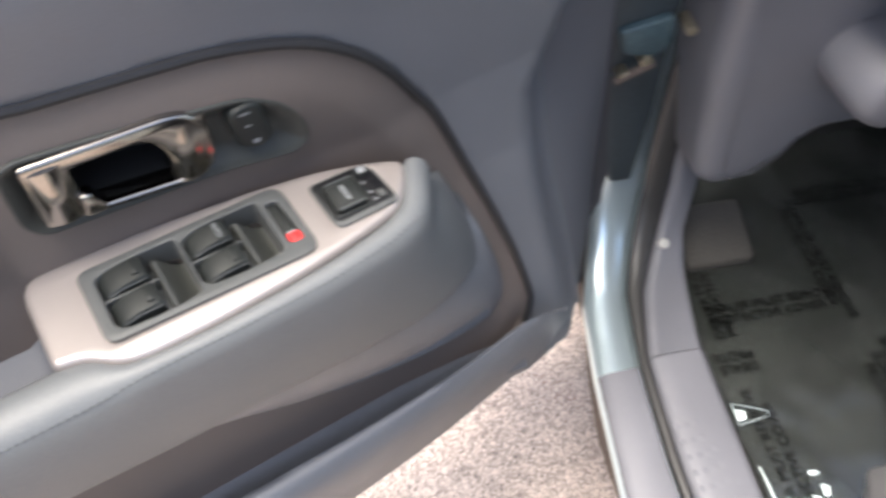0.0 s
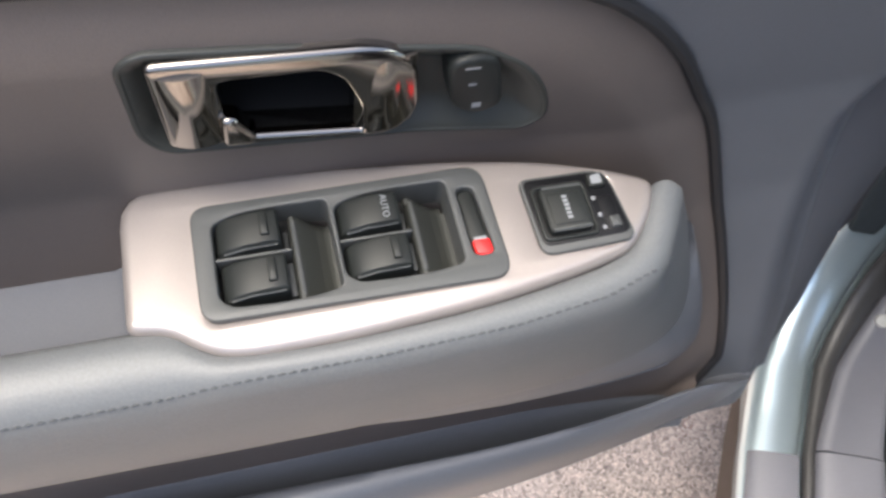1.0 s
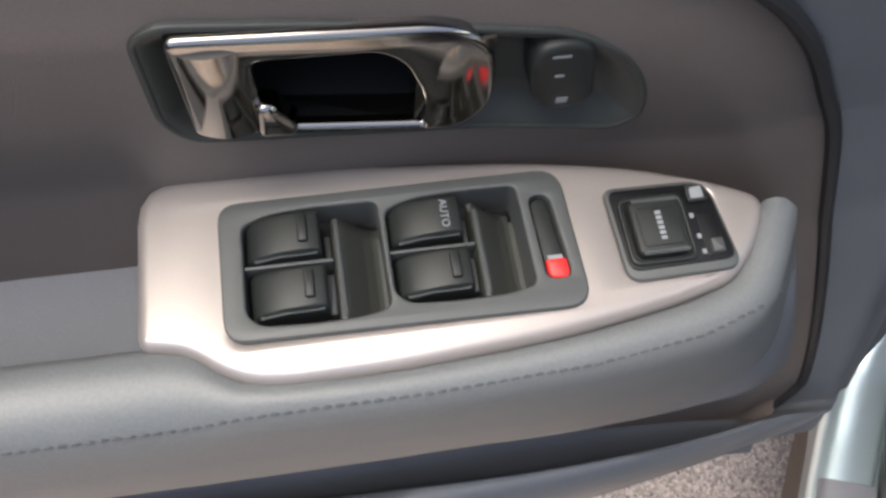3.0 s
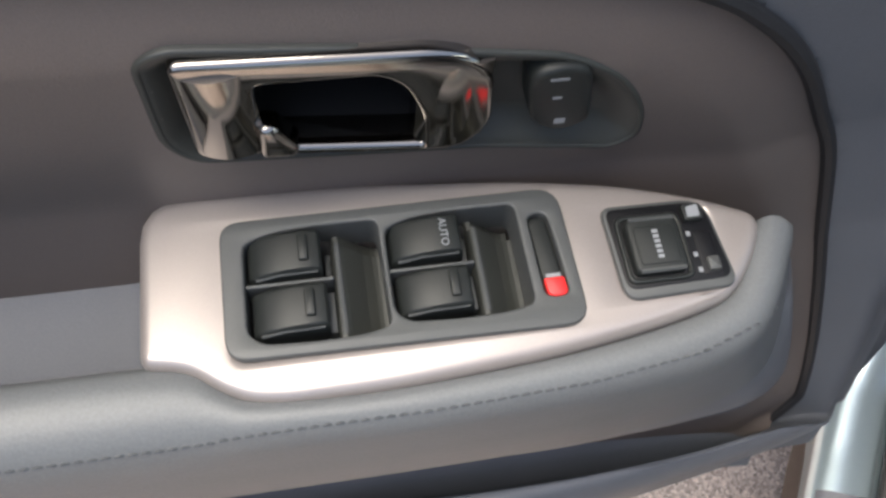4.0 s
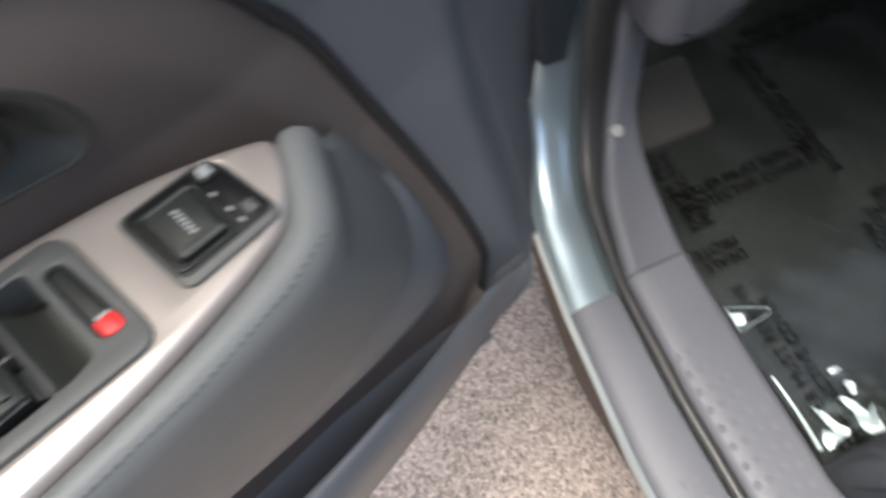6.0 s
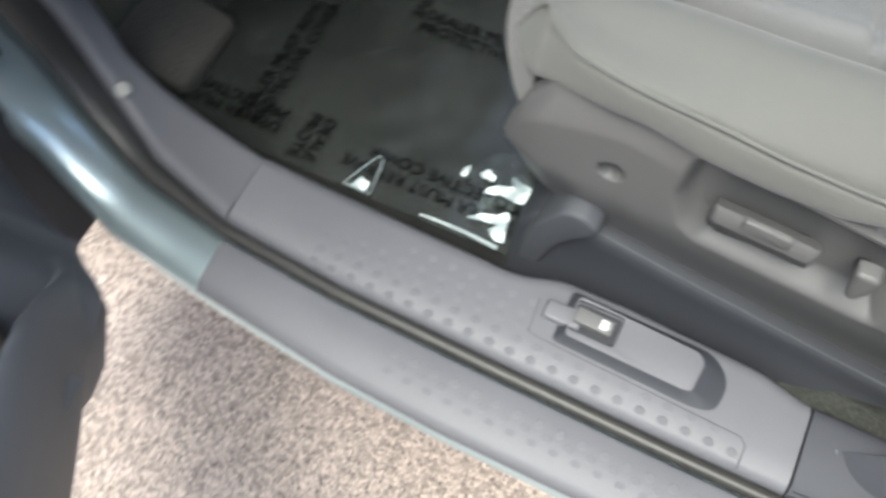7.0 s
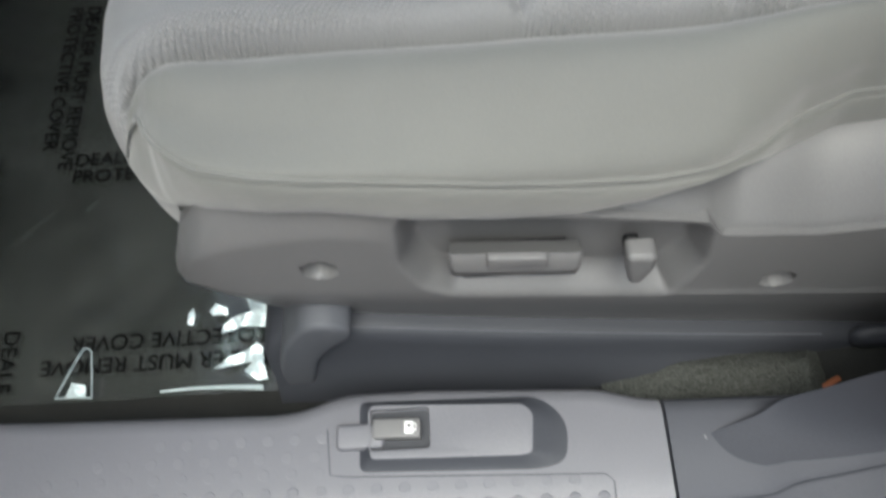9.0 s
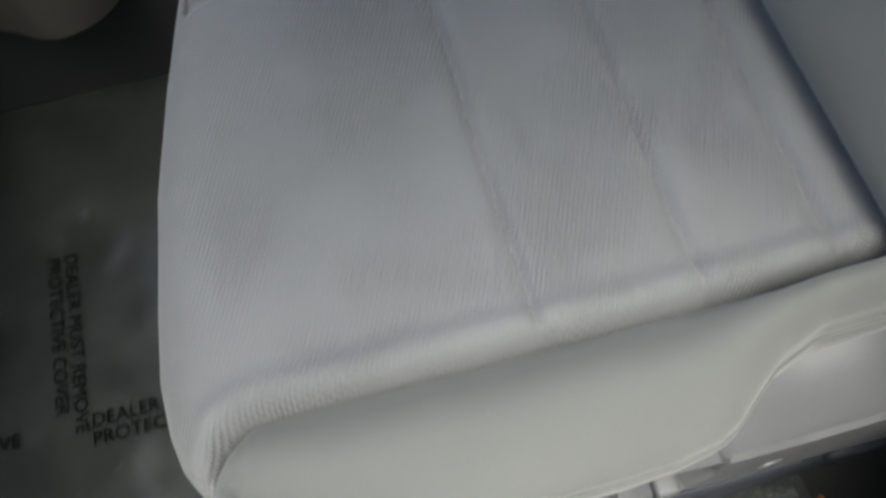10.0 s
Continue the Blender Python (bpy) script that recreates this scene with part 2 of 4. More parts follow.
bw = gn.nodes.new("ShaderNodeRGBToBW")
gn.links.new(vor.outputs["Color"], bw.inputs[0])
gn.links.new(bw.outputs[0], hue.inputs[2])
gn.links.new(hue.outputs[0], gn.nodes["Principled BSDF"].inputs["Base Color"])
gb = [x for x in gn.nodes if x.bl_idname == "ShaderNodeBump"][0]
gn.links.new(vor.outputs["Distance"], gb.inputs["Height"])
gb.invert = True
tagged(part("ground", sheet(lambda u, v: (u, v, 0.0), [-400, -20, -2, 0, 2, 20, 400], [-400, -20, -2, 0, 2, 20, 400]), GROUND, smooth=0),
       "beige exposed-aggregate concrete driveway", "ground", kind="structure")


WALL = material("grey_render", (0.16, 0.15, 0.14), 0.9, vary=0.2, grain=60, bump=0.4, stain=1.5)
tagged(part("wall_west", plate(box_outline(-7, 5, -0.1, 2.5), lambda a, b, h: (-2.5 - h, a, b), 0.0, 0.2), WALL, smooth=0), "unseen plain grey wall, added to block low sky from the left", "wall", kind="structure")
tagged(part("wall_south", plate(box_outline(-2.5, 4, -0.1, 2.8), lambda a, b, h: (a, -5.5 - h, b), 0.0, 0.2), WALL, smooth=0), "unseen plain grey wall, added to block low sky from behind", "wall", kind="structure")


def disc(r, h, n=16):
    return [(r * math.cos(2 * math.pi * i / n), r * math.sin(2 * math.pi * i / n)) for i in range(n)]


# ---- door ----
def D(u, z, n):
    return (u, -n, z)


CARD_N = [(-0.46, 0.060), (-0.30, 0.019), (-0.20, -0.012), (-0.10, -0.038), (0.0, -0.054), (0.10, -0.058), (0.20, -0.062), (0.30, -0.074), (0.45, -0.100)]


def card_n(z):
    return interp(z, CARD_N)


def flat(a, b, h):  # on the armrest: u, n, height
    return D(a, h, b)


def upright(a, b, h):  # on the door card: u, z, out
    return D(a, b, card_n(b) + h)


door = thing("door_1", "open grey driver's door with brown insert and window switches", "car door", pose(-0.43, 0.3115, 1.010, 0, 0, 21), kind="structure")

HOLE = rounded([(-0.104, 0.090), (-0.106, 0.050), (-0.037, 0.042), (-0.038, 0.062), (-0.046, 0.082), (-0.056, 0.090)], [0.003, 0.003, 0.002, 0.006, 0.008, 0.006])
CUP = rounded([(-0.147, 0.102), (-0.147, 0.052), (-0.136, 0.037), (-0.006, 0.028), (0.055, 0.017), (0.0675, 0.026), (0.066, 0.042), (0.059, 0.058), (0.047, 0.073), (0.022, 0.089), (-0.068, 0.103), (-0.135, 0.109)],
              [0.006, 0.012, 0.010, 0.01, 0.008, 0.006, 0.008, 0.008, 0.008, 0.02, 0.02, 0.008])
EDGE = [(-0.46, 0.398), (-0.42, 0.398), (-0.333, 0.384), (-0.157, 0.352), (-0.043, 0.341), (0.013, 0.369), (0.2, 0.42), (0.45, 0.46)]


RIGHT = [(-0.37, 0.262), (-0.315, 0.284), (-0.289, 0.285), (-0.222, 0.268), (-0.15, 0.243), (-0.089, 0.219), (-0.016, 0.189), (0.016, 0.169), (0.052, 0.145), (0.077, 0.122), (0.094, 0.100), (0.104, 0.084), (0.114, 0.062),
         (0.121, 0.040), (0.127, 0.015), (0.131, -0.013), (0.138, -0.103), (0.143, -0.182), (0.151, -0.60)]
INSERT = [(u, z) for z, u in RIGHT[:-1]] + [(-0.9, 0.149), (-0.9, -0.37)]


def card(s, z):
    r = interp(z, EDGE)
    u = -0.62 + (r + 0.62) * s
    back = 0.036 * smooth(0.945, 1.0, s) + 0.004 * smooth(0.80, 0.95, s)
    bulge = 0.008 * smooth(0.10, 0.22, z)
    under = 0.022 * smooth(0.0, 0.013, depth_in(u, z, INSERT)) if u < 0.3 and z < 0.17 else 0
    return D(u, z, card_n(z) - 0.004 + bulge - back - under)


CARD_S = [i / 120 for i in range(121)]
CARD_Z = [-0.42 + i * 0.84 / 130 for i in range(131)]
part("door_card", sheet(card, CARD_S, CARD_Z, keep=lambda s, z: not inside(-0.62 + (interp(z, EDGE) + 0.62) * s, z, CUP)), CARD, door, "grey grained plastic door card")

part("door_edge", sheet(lambda s, z: D(interp(z, EDGE) - 0.006 + (interp(z, [(-0.42, 0.425), (-0.40, 0.455), (-0.36, 0.487), (-0.19, 0.464), (0.0, 0.435), (0.42, 0.47)]) - interp(z, EDGE) + 0.006) * s, z, card_n(z) - 0.044 + (-0.100 - card_n(z) + 0.044) * s ** 1.5), [i / 12 for i in range(13)], [-0.42 + i * 0.84 / 40 for i in range(41)]), RETURN, door, "return of the door edge, darkened for its shadow")

def insert(s, z):
    r = interp(z, RIGHT)
    u = -0.61 + (r + 0.61) * s
    fall = 0.0095 * (1 - smooth(0.0, 0.045, depth_in(u, z, INSERT))) * smooth(-0.345, -0.33, z)
    fall += 0.005 * smooth(0.055, -0.004, z) * smooth(0.135, 0.04, u) * smooth(-0.12, -0.06, z)
    return D(u, z, card_n(z) + 0.0065 - fall)


INS_Z = [-0.37 + i * 0.46 / 110 for i in range(110)] + [0.09 + i * 0.055 / 36 for i in range(37)]
part("insert", sheet(insert, [i / 180 for i in range(181)], INS_Z, keep=lambda s, z: not inside(-0.61 + (interp(z, RIGHT) + 0.61) * s, z, toward(CUP, 0.0025))),
     BROWN, door, "dark brown vinyl insert")
line = spline([(u, z) for z, u in RIGHT], 6)
part("groove", tube([D(u + 0.0005, z - 0.001, card_n(z) - 0.0022) for u, z in line], 0.0045, 8), RUBBER, door, "black groove round the insert")

# door pull cup, chrome handle, lock switch
cup = part("handle_cup", plate(CUP, upright, -0.002, 0.0078, [toward(CUP, 0.0035)], 0.0016), CUPGREY, door, "dark grey plastic cup")


def dish(a, b):
    d = depth_in(a, b, CUP)
    return upright(a, b, 0.0072 - 0.0115 * smooth(0.002, 0.020, d) + 0.0040 * smooth(0.030, 0.062, a) * smooth(0.006, 0.02, d))


part("dish", sheet(dish, [-0.149 + i * 0.219 / 146 for i in range(147)], [0.015 + i * 0.096 / 64 for i in range(65)], keep=lambda a, b: depth_in(a, b, CUP) > 0.0018 and depth_in(a, b, HOLE) < -0.0025), CUPGREY, cup, "dished inside of the cup", smooth=70)
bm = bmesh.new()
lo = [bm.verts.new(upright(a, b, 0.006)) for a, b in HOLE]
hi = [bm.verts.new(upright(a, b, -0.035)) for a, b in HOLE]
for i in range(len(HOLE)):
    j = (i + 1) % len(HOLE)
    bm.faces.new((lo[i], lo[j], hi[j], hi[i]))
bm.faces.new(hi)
part("cup_hollow", bm, BLACK, door, "deep hollow behind the handle, its shade painted black")
handle = part("door_handle", plate(rounded([(-0.134, 0.105), (-0.133, 0.046), (-0.107, 0.046), (-0.037, 0.037), (-0.020, 0.037), (-0.008, 0.052), (-0.010, 0.084), (-0.020, 0.097), (-0.036, 0.101)],
                                         [0.006, 0.008, 0.004, 0.004, 0.008, 0.012, 0.012, 0.008, 0.006]), upright, -0.005, 0.012, [HOLE], 0.003), CHROME, door, "polished chrome pull handle")


def scoop(u0, u1, z0, z1, h, out, tilt):
    rings = []
    for j in range(9):
        t = j / 8
        z = z0 + (z1 - z0) * t
        du = tilt * (t - 0.5)
        rings.append([upright(u0 + du + (u1 - u0) * i / 10, z, h + out * math.sin(math.pi * i / 10) ** 0.8 * (0.75 + 0.25 * math.sin(math.pi * t))) for i in range(11)]
                     + [upright(u1 + du, z, -0.005), upright(u0 + du, z, -0.005)])
    return loft(rings)


part("handle_lever", scoop(-0.1325, -0.1045, 0.049, 0.098, 0.010, 0.006, -0.001), CHROME, handle, "chrome thumb lever")
part("handle_tab", plate(rounded([(-0.107, 0.046), (-0.106, 0.066), (-0.099, 0.066), (-0.090, 0.050), (-0.092, 0.0455)], 0.004), upright, 0.004, 0.0145, (), 0.003), CHROME, handle)
part("handle_end", scoop(-0.041, -0.011, 0.044, 0.092, 0.009, 0.004, 0.001), CHROME, handle)
LOCK = rounded([(0.004, 0.084), (0.009, 0.050), (0.023, 0.041), (0.038, 0.047), (0.031, 0.086)], 0.012)
lock = part("lock_switch", plate(LOCK, upright, -0.006, 0.0115, (), 0.003), BUTTON, door, "black rocker lock switch")
for a, b, w, h in ((0.0175, 0.079, 0.008, 0.0013), (0.0185, 0.067, 0.004, 0.0014), (0.0225, 0.0505, 0.005, 0.0035)):
    part("mark", plate(box_outline(a - w / 2, a + w / 2, b - h / 2, b + h / 2), upright, 0.0112, 0.0117), WHITE, lock)

# armrest: the outer rim and the inner edge along the bezel, point by point, out to the rounded tip
RIM_IN = [(-0.62, 0.024), (-0.22, 0.024), (-0.164, 0.025), (-0.148, 0.029), (-0.135, 0.039), (-0.123, 0.045), (-0.09, 0.048), (-0.06, 0.0485), (0.014, 0.044), (0.073, 0.035), (0.1, 0.027), (0.11, 0.018), (0.127, -0.012)]
RIM_OUT = [(-0.62, 0.067), (-0.2, 0.068), (-0.05, 0.069), (0.025, 0.066), (0.081, 0.060), (0.109, 0.052), (0.124, 0.040), (0.136, 0.020), (0.142, 0.006), (0.146, -0.004)]
RIM = [(u, interp(u, RIM_OUT), u, interp(u, RIM_IN)) for u in (-0.62, -0.5, -0.4, -0.3, -0.2, -0.164, -0.148, -0.135, -0.123, -0.09, -0.05)]
RIM += [(0.025, 0.066, 0.018, 0.0435), (0.081, 0.060, 0.073, 0.0350), (0.109, 0.052, 0.098, 0.0275), (0.126, 0.040, 0.109, 0.0190), (0.140, 0.020, 0.119, 0.0035), (0.148, 0.006, 0.124, -0.006), (0.1530, -0.003, 0.1275, -0.010),
        (0.1535, -0.0075, 0.1290, -0.0120), (0.1490, -0.0110, 0.1300, -0.0125)]
# lower edge of the padded side, and the outline in which the panel below it meets the card, station by station (u, z, n)
LOW = [(u, -0.100 - 0.02 * smooth(-0.30, 0.0, u), 0.0675 - 0.002 * smooth(-0.2, 0.0, u)) for u, *_ in RIM[:11]]
LOW += [(0.035, -0.132, 0.062), (0.108, -0.149, 0.053), (0.148, -0.149, 0.045), (0.174, -0.148, 0.035), (0.197, -0.160, 0.018), (0.212, -0.160, -0.006), (0.208, -0.135, -0.023), (0.198, -0.105, -0.031), (0.184, -0.072, -0.038)]
rings = []
for ua, na, ub, nb, ul, zl, nl in spline([(*a, *b) for a, b in zip(RIM, LOW)], 5):
    top = [(f, z) for f, z in ((0, -0.030), (0, -0.009), (0.10, -0.005), (0.30, -0.003), (0.55, -0.004), (0.78, -0.009), (0.93, -0.018), (1, -0.034))]
    ring = [D(ub + (ua - ub) * f, z, nb + (na - nb) * f) for f, z in top]
    for f, push in ((0.12, 0.0020), (0.3, 0.0035), (0.55, 0.0035), (0.80, 0.0020), (0.94, 0.0008), (1.0, -0.0010)):
        ring.append(D(ua + (ul - ua) * f + push * smooth(0.08, 0.15, ua), -0.034 + (zl + 0.034) * f, na + (nl - na) * f + push * smooth(0.15, 0.05, ua)))
    ring += [D(ul - 0.004 * smooth(0.08, 0.15, ua), zl - 0.004, nl - 0.006), D(ul - 0.02 * smooth(0.08, 0.15, ua), zl + 0.006, min(nl, max(nl - 0.055, -0.045)))]
    rings.append(ring)
armrest = part("armrest", loft(rings, closed=False), LEATHER, door, "padded grey leather armrest", smooth=60)
PANEL = [(-0.13, -0.108, 0.064, -0.135, -0.150), (-0.04, -0.119, 0.063, -0.045, -0.238), (0.035, -0.131, 0.059, 0.045, -0.276), (0.108, -0.147, 0.050, 0.125, -0.292), (0.148, -0.147, 0.042, 0.190, -0.295), (0.168, -0.147, 0.034, 0.232, -0.288),
         (0.186, -0.152, 0.022, 0.248, -0.262), (0.202, -0.158, 0.006, 0.243, -0.228), (0.208, -0.150, -0.012, 0.232, -0.192), (0.204, -0.130, -0.026, 0.219, -0.158), (0.190, -0.098, -0.036, 0.202, -0.115)]


def panel_at(row, f):
    ul, zl, nl, uo, zo = row
    no = card_n(zo) + 0.003
    bow = 0.006 * math.sin(math.pi * f)
    return D(ul + (uo - ul) * f + bow * smooth(0.12, 0.2, ul), zl + (zo - zl) * f, nl + (no - nl) * f ** 1.4 + bow)


PANEL_FINE = spline(PANEL, 8)
lower = part("lower_panel", loft([[panel_at(r, f) for f in (0, 0.04, 0.15, 0.3, 0.45, 0.6, 0.75, 0.88, 0.96, 1.0)] for r in PANEL_FINE], closed=False), CARD, door, "slate grey ribbed panel below the armrest", smooth=60)
for k in range(6):
    f = 0.66 + 0.055 * k
    part("rib", tube([panel_at(r, f) for r in PANEL_FINE[14 + k:40]], 0.0009, 6), CARD, lower)
for i in range(74):
    u = -0.27 + i * 0.0055
    n = interp(u, [(-0.3, 0.0605), (-0.05, 0.0615), (0.025, 0.0585), (0.08, 0.0515), (0.115, 0.040), (0.14, 0.022)])
    f = (n - interp(u, RIM_IN)) / (interp(u, RIM_OUT) - interp(u, RIM_IN))
    z = interp(f, [(0.1, -0.005), (0.3, -0.003), (0.55, -0.004), (0.78, -0.009), (0.93, -0.018), (1, -0.034)])
    part("stitch", tube([D(u, z - 0.0001, n), D(u + 0.0018, z + 0.0006, n), D(u + 0.0036, z - 0.0001, n - 0.0003)], 0.0008, 5), THREAD, armrest)


def tray(s, t):
    u = -0.62 + 0.452 * s
    n = -0.060 + 0.090 * t
    return D(u, -0.056 - 0.012 * math.sin(math.pi * min(1, t * 0.75 + 0.1)) + 0.02 * smooth(0.97, 1.0, s), n)


part("pull_tray", sheet(tray, [i / 50 for i in range(51)], [i / 20 for i in range(21)]), RETURN, door, "hollow grip behind the armrest")

# switch bezel
BEZ = rounded([(-0.170, -0.056), (-0.073, -0.0545), (0.009, -0.0475), (0.064, -0.0385), (0.104, -0.026), (0.131, -0.0135), (0.122, 0.006), (0.110, 0.0205), (0.100, 0.0285), (0.073, 0.0355), (0.018, 0.0445),
               (-0.060, 0.0500), (-0.108, 0.0500), (-0.124, 0.0475), (-0.137, 0.0405), (-0.149, 0.0305), (-0.170, 0.0265)],
              [0.022, 0.02, 0.02, 0.02, 0.015, 0.012, 0.008, 0.008, 0.008, 0.02, 0.03, 0.02, 0.01, 0.01, 0.01, 0.008, 0.006], 4)
part("bezel", plate(BEZ, flat, -0.075, -0.001, [box_outline(-0.127, 0.024, -0.033, 0.028, 0.004), box_outline(0.053, 0.099, -0.019, 0.019, 0.004)], 0.006, 5), BEIGE, door, "satin champagne painted switch bezel")
def well_outline(u0, u1, n0, n1):
    return rounded([(u0, n0 + 0.006), (u0 + 0.012, n0 + 0.0015), (u0 + 0.030, n0), (u1, n0), (u1 + 0.0008, n1 - 0.002), (u1 - 0.012, n1 + 0.0005), (u0 + 0.030, n1 + 0.0010), (u0 + 0.006, n1 - 0.0005), (u0, n1 - 0.006)], [0.004, 0.008, 0.008, 0.004, 0.004, 0.008, 0.008, 0.004, 0.004], 3)


W1, W2 = well_outline(-0.1225, -0.0600, -0.031, 0.0245), well_outline(-0.0570, 0.0065, -0.0315, 0.0222)
SLOT = rounded([(0.0115, -0.025), (0.0215, -0.025), (0.0245, 0.018), (0.0125, 0.018)], 0.005)
panel = part("switch_panel", plate(rounded([(-0.1330, -0.0375), (0.0290, -0.0385), (0.0310, 0.0330), (-0.1325, 0.0305)], [0.010, 0.012, 0.012, 0.011]), flat, -0.022, 0.0018, [W1, W2, SLOT], 0.0012), PLATE, door, "dark grey window switch panel")


def rocker(u0, n0, n1, k):
    prof = [(0.000, -0.014), (0.000, -0.005), (0.0015, -0.0020), (0.007, 0.0018), (0.015, 0.0042), (0.023, 0.0052), (0.0300, 0.0050), (0.0330, 0.0040), (0.0342, 0.0022), (0.0340, -0.003), (0.032, -0.007), (0.032, -0.014)]
    rings = []
    for t, sq in ((0, 0.0020), (0.03, 0.0007), (0.07, 0.0001), (0.12, 0), (0.86, 0), (0.90, 0.0002), (0.94, 0.0012), (0.97, 0.0030), (1, 0.0060)):
        rings.append([D(u0 + a * k, max(z - sq, -0.014), n0 + (n1 - n0) * t) for a, z in prof])
    return loft(rings)


for k, (u0, n0, n1) in enumerate(((-0.1215, -0.0285, -0.0068), (-0.1205, -0.0015, 0.0205), (-0.0560, -0.0285, -0.0080), (-0.0550, -0.0020, 0.0188))):
    sw = part("window_switch", rocker(u0, n0, n1, 1.0), BUTTON, panel, "black rocker switch")
    c = (n0 + n1) / 2
    if k != 2:
        part("ridge", plate(box_outline(u0 + 0.0240, u0 + 0.0285, c - 0.0075, c + 0.0055, 0.001), flat, 0.002, 0.0072, (), 0.0008), BUTTON, sw, "raised finger ridge")
    part("lip", tube([D(u0 + 0.004, -0.0018, n1 - 0.0008), D(u0 + 0.015, 0.0016, n1 - 0.0010), D(u0 + 0.032, 0.0022, n1 - 0.0010)], 0.0008, 6), PLATE, sw)
for u0, n0, n1 in ((-0.1225, -0.031, 0.0245), (-0.0570, -0.0315, 0.0215)):
    prof = [(0.0395, -0.0165), (0.0400, -0.0050), (0.0412, -0.0025), (0.0430, -0.0022), (0.0455, -0.0045), (0.050, -0.0100), (0.0545, -0.0155), (0.0590, -0.0195), (0.0615, -0.0205), (0.0640, -0.0205)]
    part("finger_scoop", sheet(lambda a, b, u0=u0, prof=prof, n0=n0: D(u0 + a, interp(a, prof) - 0.010 * smooth(n0 + 0.009, n0 + 0.006, b), b), sorted({p[0] for p in prof} | {0.040 + i * 0.024 / 32 for i in range(33)}), [n0 + (n1 - n0) * j / 24 for j in range(25)], thick=0.001), CUPGREY, panel, "finger hollow of the switches, its shade in the colour", smooth=50)
    part("scoop_edge", tube([D(u0 + 0.0425, -0.0030, n0 + 0.0085), D(u0 + 0.0425, -0.0026, n0 + 0.011), D(u0 + 0.0428, -0.0026, n1 - 0.002)], 0.0013, 6), PLATE, panel)
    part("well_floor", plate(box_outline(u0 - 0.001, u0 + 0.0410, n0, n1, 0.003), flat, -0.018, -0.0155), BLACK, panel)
    mid = -0.0045
    part("web", plate(box_outline(u0, u0 + 0.0400, mid - 0.0009, mid + 0.0009, 0.0008), flat, -0.016, -0.0002, (), 0.0006), PLATE, panel)
    part("stop", plate(box_outline(u0 + 0.0355, u0 + 0.0395, mid + 0.004, n1 - 0.005, 0.001), flat, -0.016, -0.0080, (), 0.0008), PLATE, panel)
    part("stop", plate(box_outline(u0 + 0.0362, u0 + 0.0392, n0 + 0.009, mid - 0.004, 0.001), flat, -0.016, -0.0125, (), 0.0008), PLATE, panel)
text("lettering", "AUTO", 0.0052, Matrix(((0, 1, 0, -0.0315), (-1, 0, 0, 0.0262), (0, 0, 1, 0.0054), (0, 0, 0, 1))), WHITE, panel, "white AUTO lettering")
lockout = part("lockout_switch", plate(rounded([(0.0122, -0.024), (0.0205, -0.024), (0.0238, 0.0172), (0.0135, 0.0172)], 0.004), flat, -0.012, -0.001, (), 0.001), BUTTON, panel, "black window lock rocker")
part("red_marker", plate(rounded([(0.0136, 0.0085), (0.0232, 0.0085), (0.0240, 0.0180), (0.0140, 0.0180)], [0.001, 0.001, 0.004, 0.004]), flat, -0.006, 0.0015, (), 0.001), RED, lockout, "bright red lock marker")
part("mark", plate(rounded([(0.0150, 0.0060), (0.0222, 0.0060), (0.0224, 0.0080), (0.0152, 0.0080)], 0.0004), flat, -0.004, -0.0004), WHITE, lockout)

# mirror control
mirror = part("mirror_control", plate(rounded([(0.0480, -0.0245), (0.1010, -0.0240), (0.1060, 0.0235), (0.0500, 0.0250)], [0.006, 0.012, 0.008, 0.008]), flat, -0.012, 0.0014, (), 0.0012), PLATE, door, "dark mirror adjuster beside the window switches")
part("dark_field", plate(rounded([(0.0500, -0.0225), (0.0995, -0.0220), (0.1040, 0.0190), (0.0515, 0.0200)], [0.005, 0.010, 0.006, 0.006]), flat, 0.001, 0.0018, (), 0.0003), GLOSSBLACK, mirror, "black field round the controls")
part("ring", plate(box_outline(0.0525, 0.0855, -0.0175, 0.0180, 0.005), flat, 0.001, 0.0035, [box_outline(0.0550, 0.0830, -0.0150, 0.0155, 0.004)], 0.0012), BUTTON, mirror)
part("button", plate(box_outline(0.0560, 0.0820, -0.0140, 0.0145, 0.004), flat, 0.001, 0.0075, (), 0.002), BUTTON, mirror, "square black mirror button")
part("button_inlay", plate(box_outline(0.0590, 0.0790, -0.0090, 0.0110, 0.002), flat, 0.007, 0.0080, (), 0.0006), BUTTON, mirror)
for k in range(6):
    part("lettering", plate(box_outline(0.0676, 0.0704, -0.0066 + k * 0.0026, -0.0049 + k * 0.0026), flat, 0.0079, 0.0083), WHITE, mirror)
part("button_rim", tube([D(0.0580, 0.0070, -0.0128), D(0.0800, 0.0070, -0.0126)], 0.0011, 6), PLATE, mirror)
part("button_rim", tube([D(0.0582, 0.0066, 0.0134), D(0.0802, 0.0066, 0.0134)], 0.0012, 6), PLATE, mirror)
part("fold_button", plate(box_outline(0.0870, 0.0970, -0.0200, -0.0110, 0.002), flat, 0.001, 0.0050, (), 0.001), BUTTON, mirror)
part("mark", plate(rounded([(0.0890, -0.0180), (0.0950, -0.0190), (0.0950, -0.0125), (0.0885, -0.0125)], 0.001), flat, 0.0049, 0.0053), WHITE, mirror)
part("selector", plate(box_outline(0.0900, 0.0990, -0.0060, 0.0170, 0.0015), flat, 0.0008, 0.0022, (), 0.0005), GLOSSBLACK, mirror)
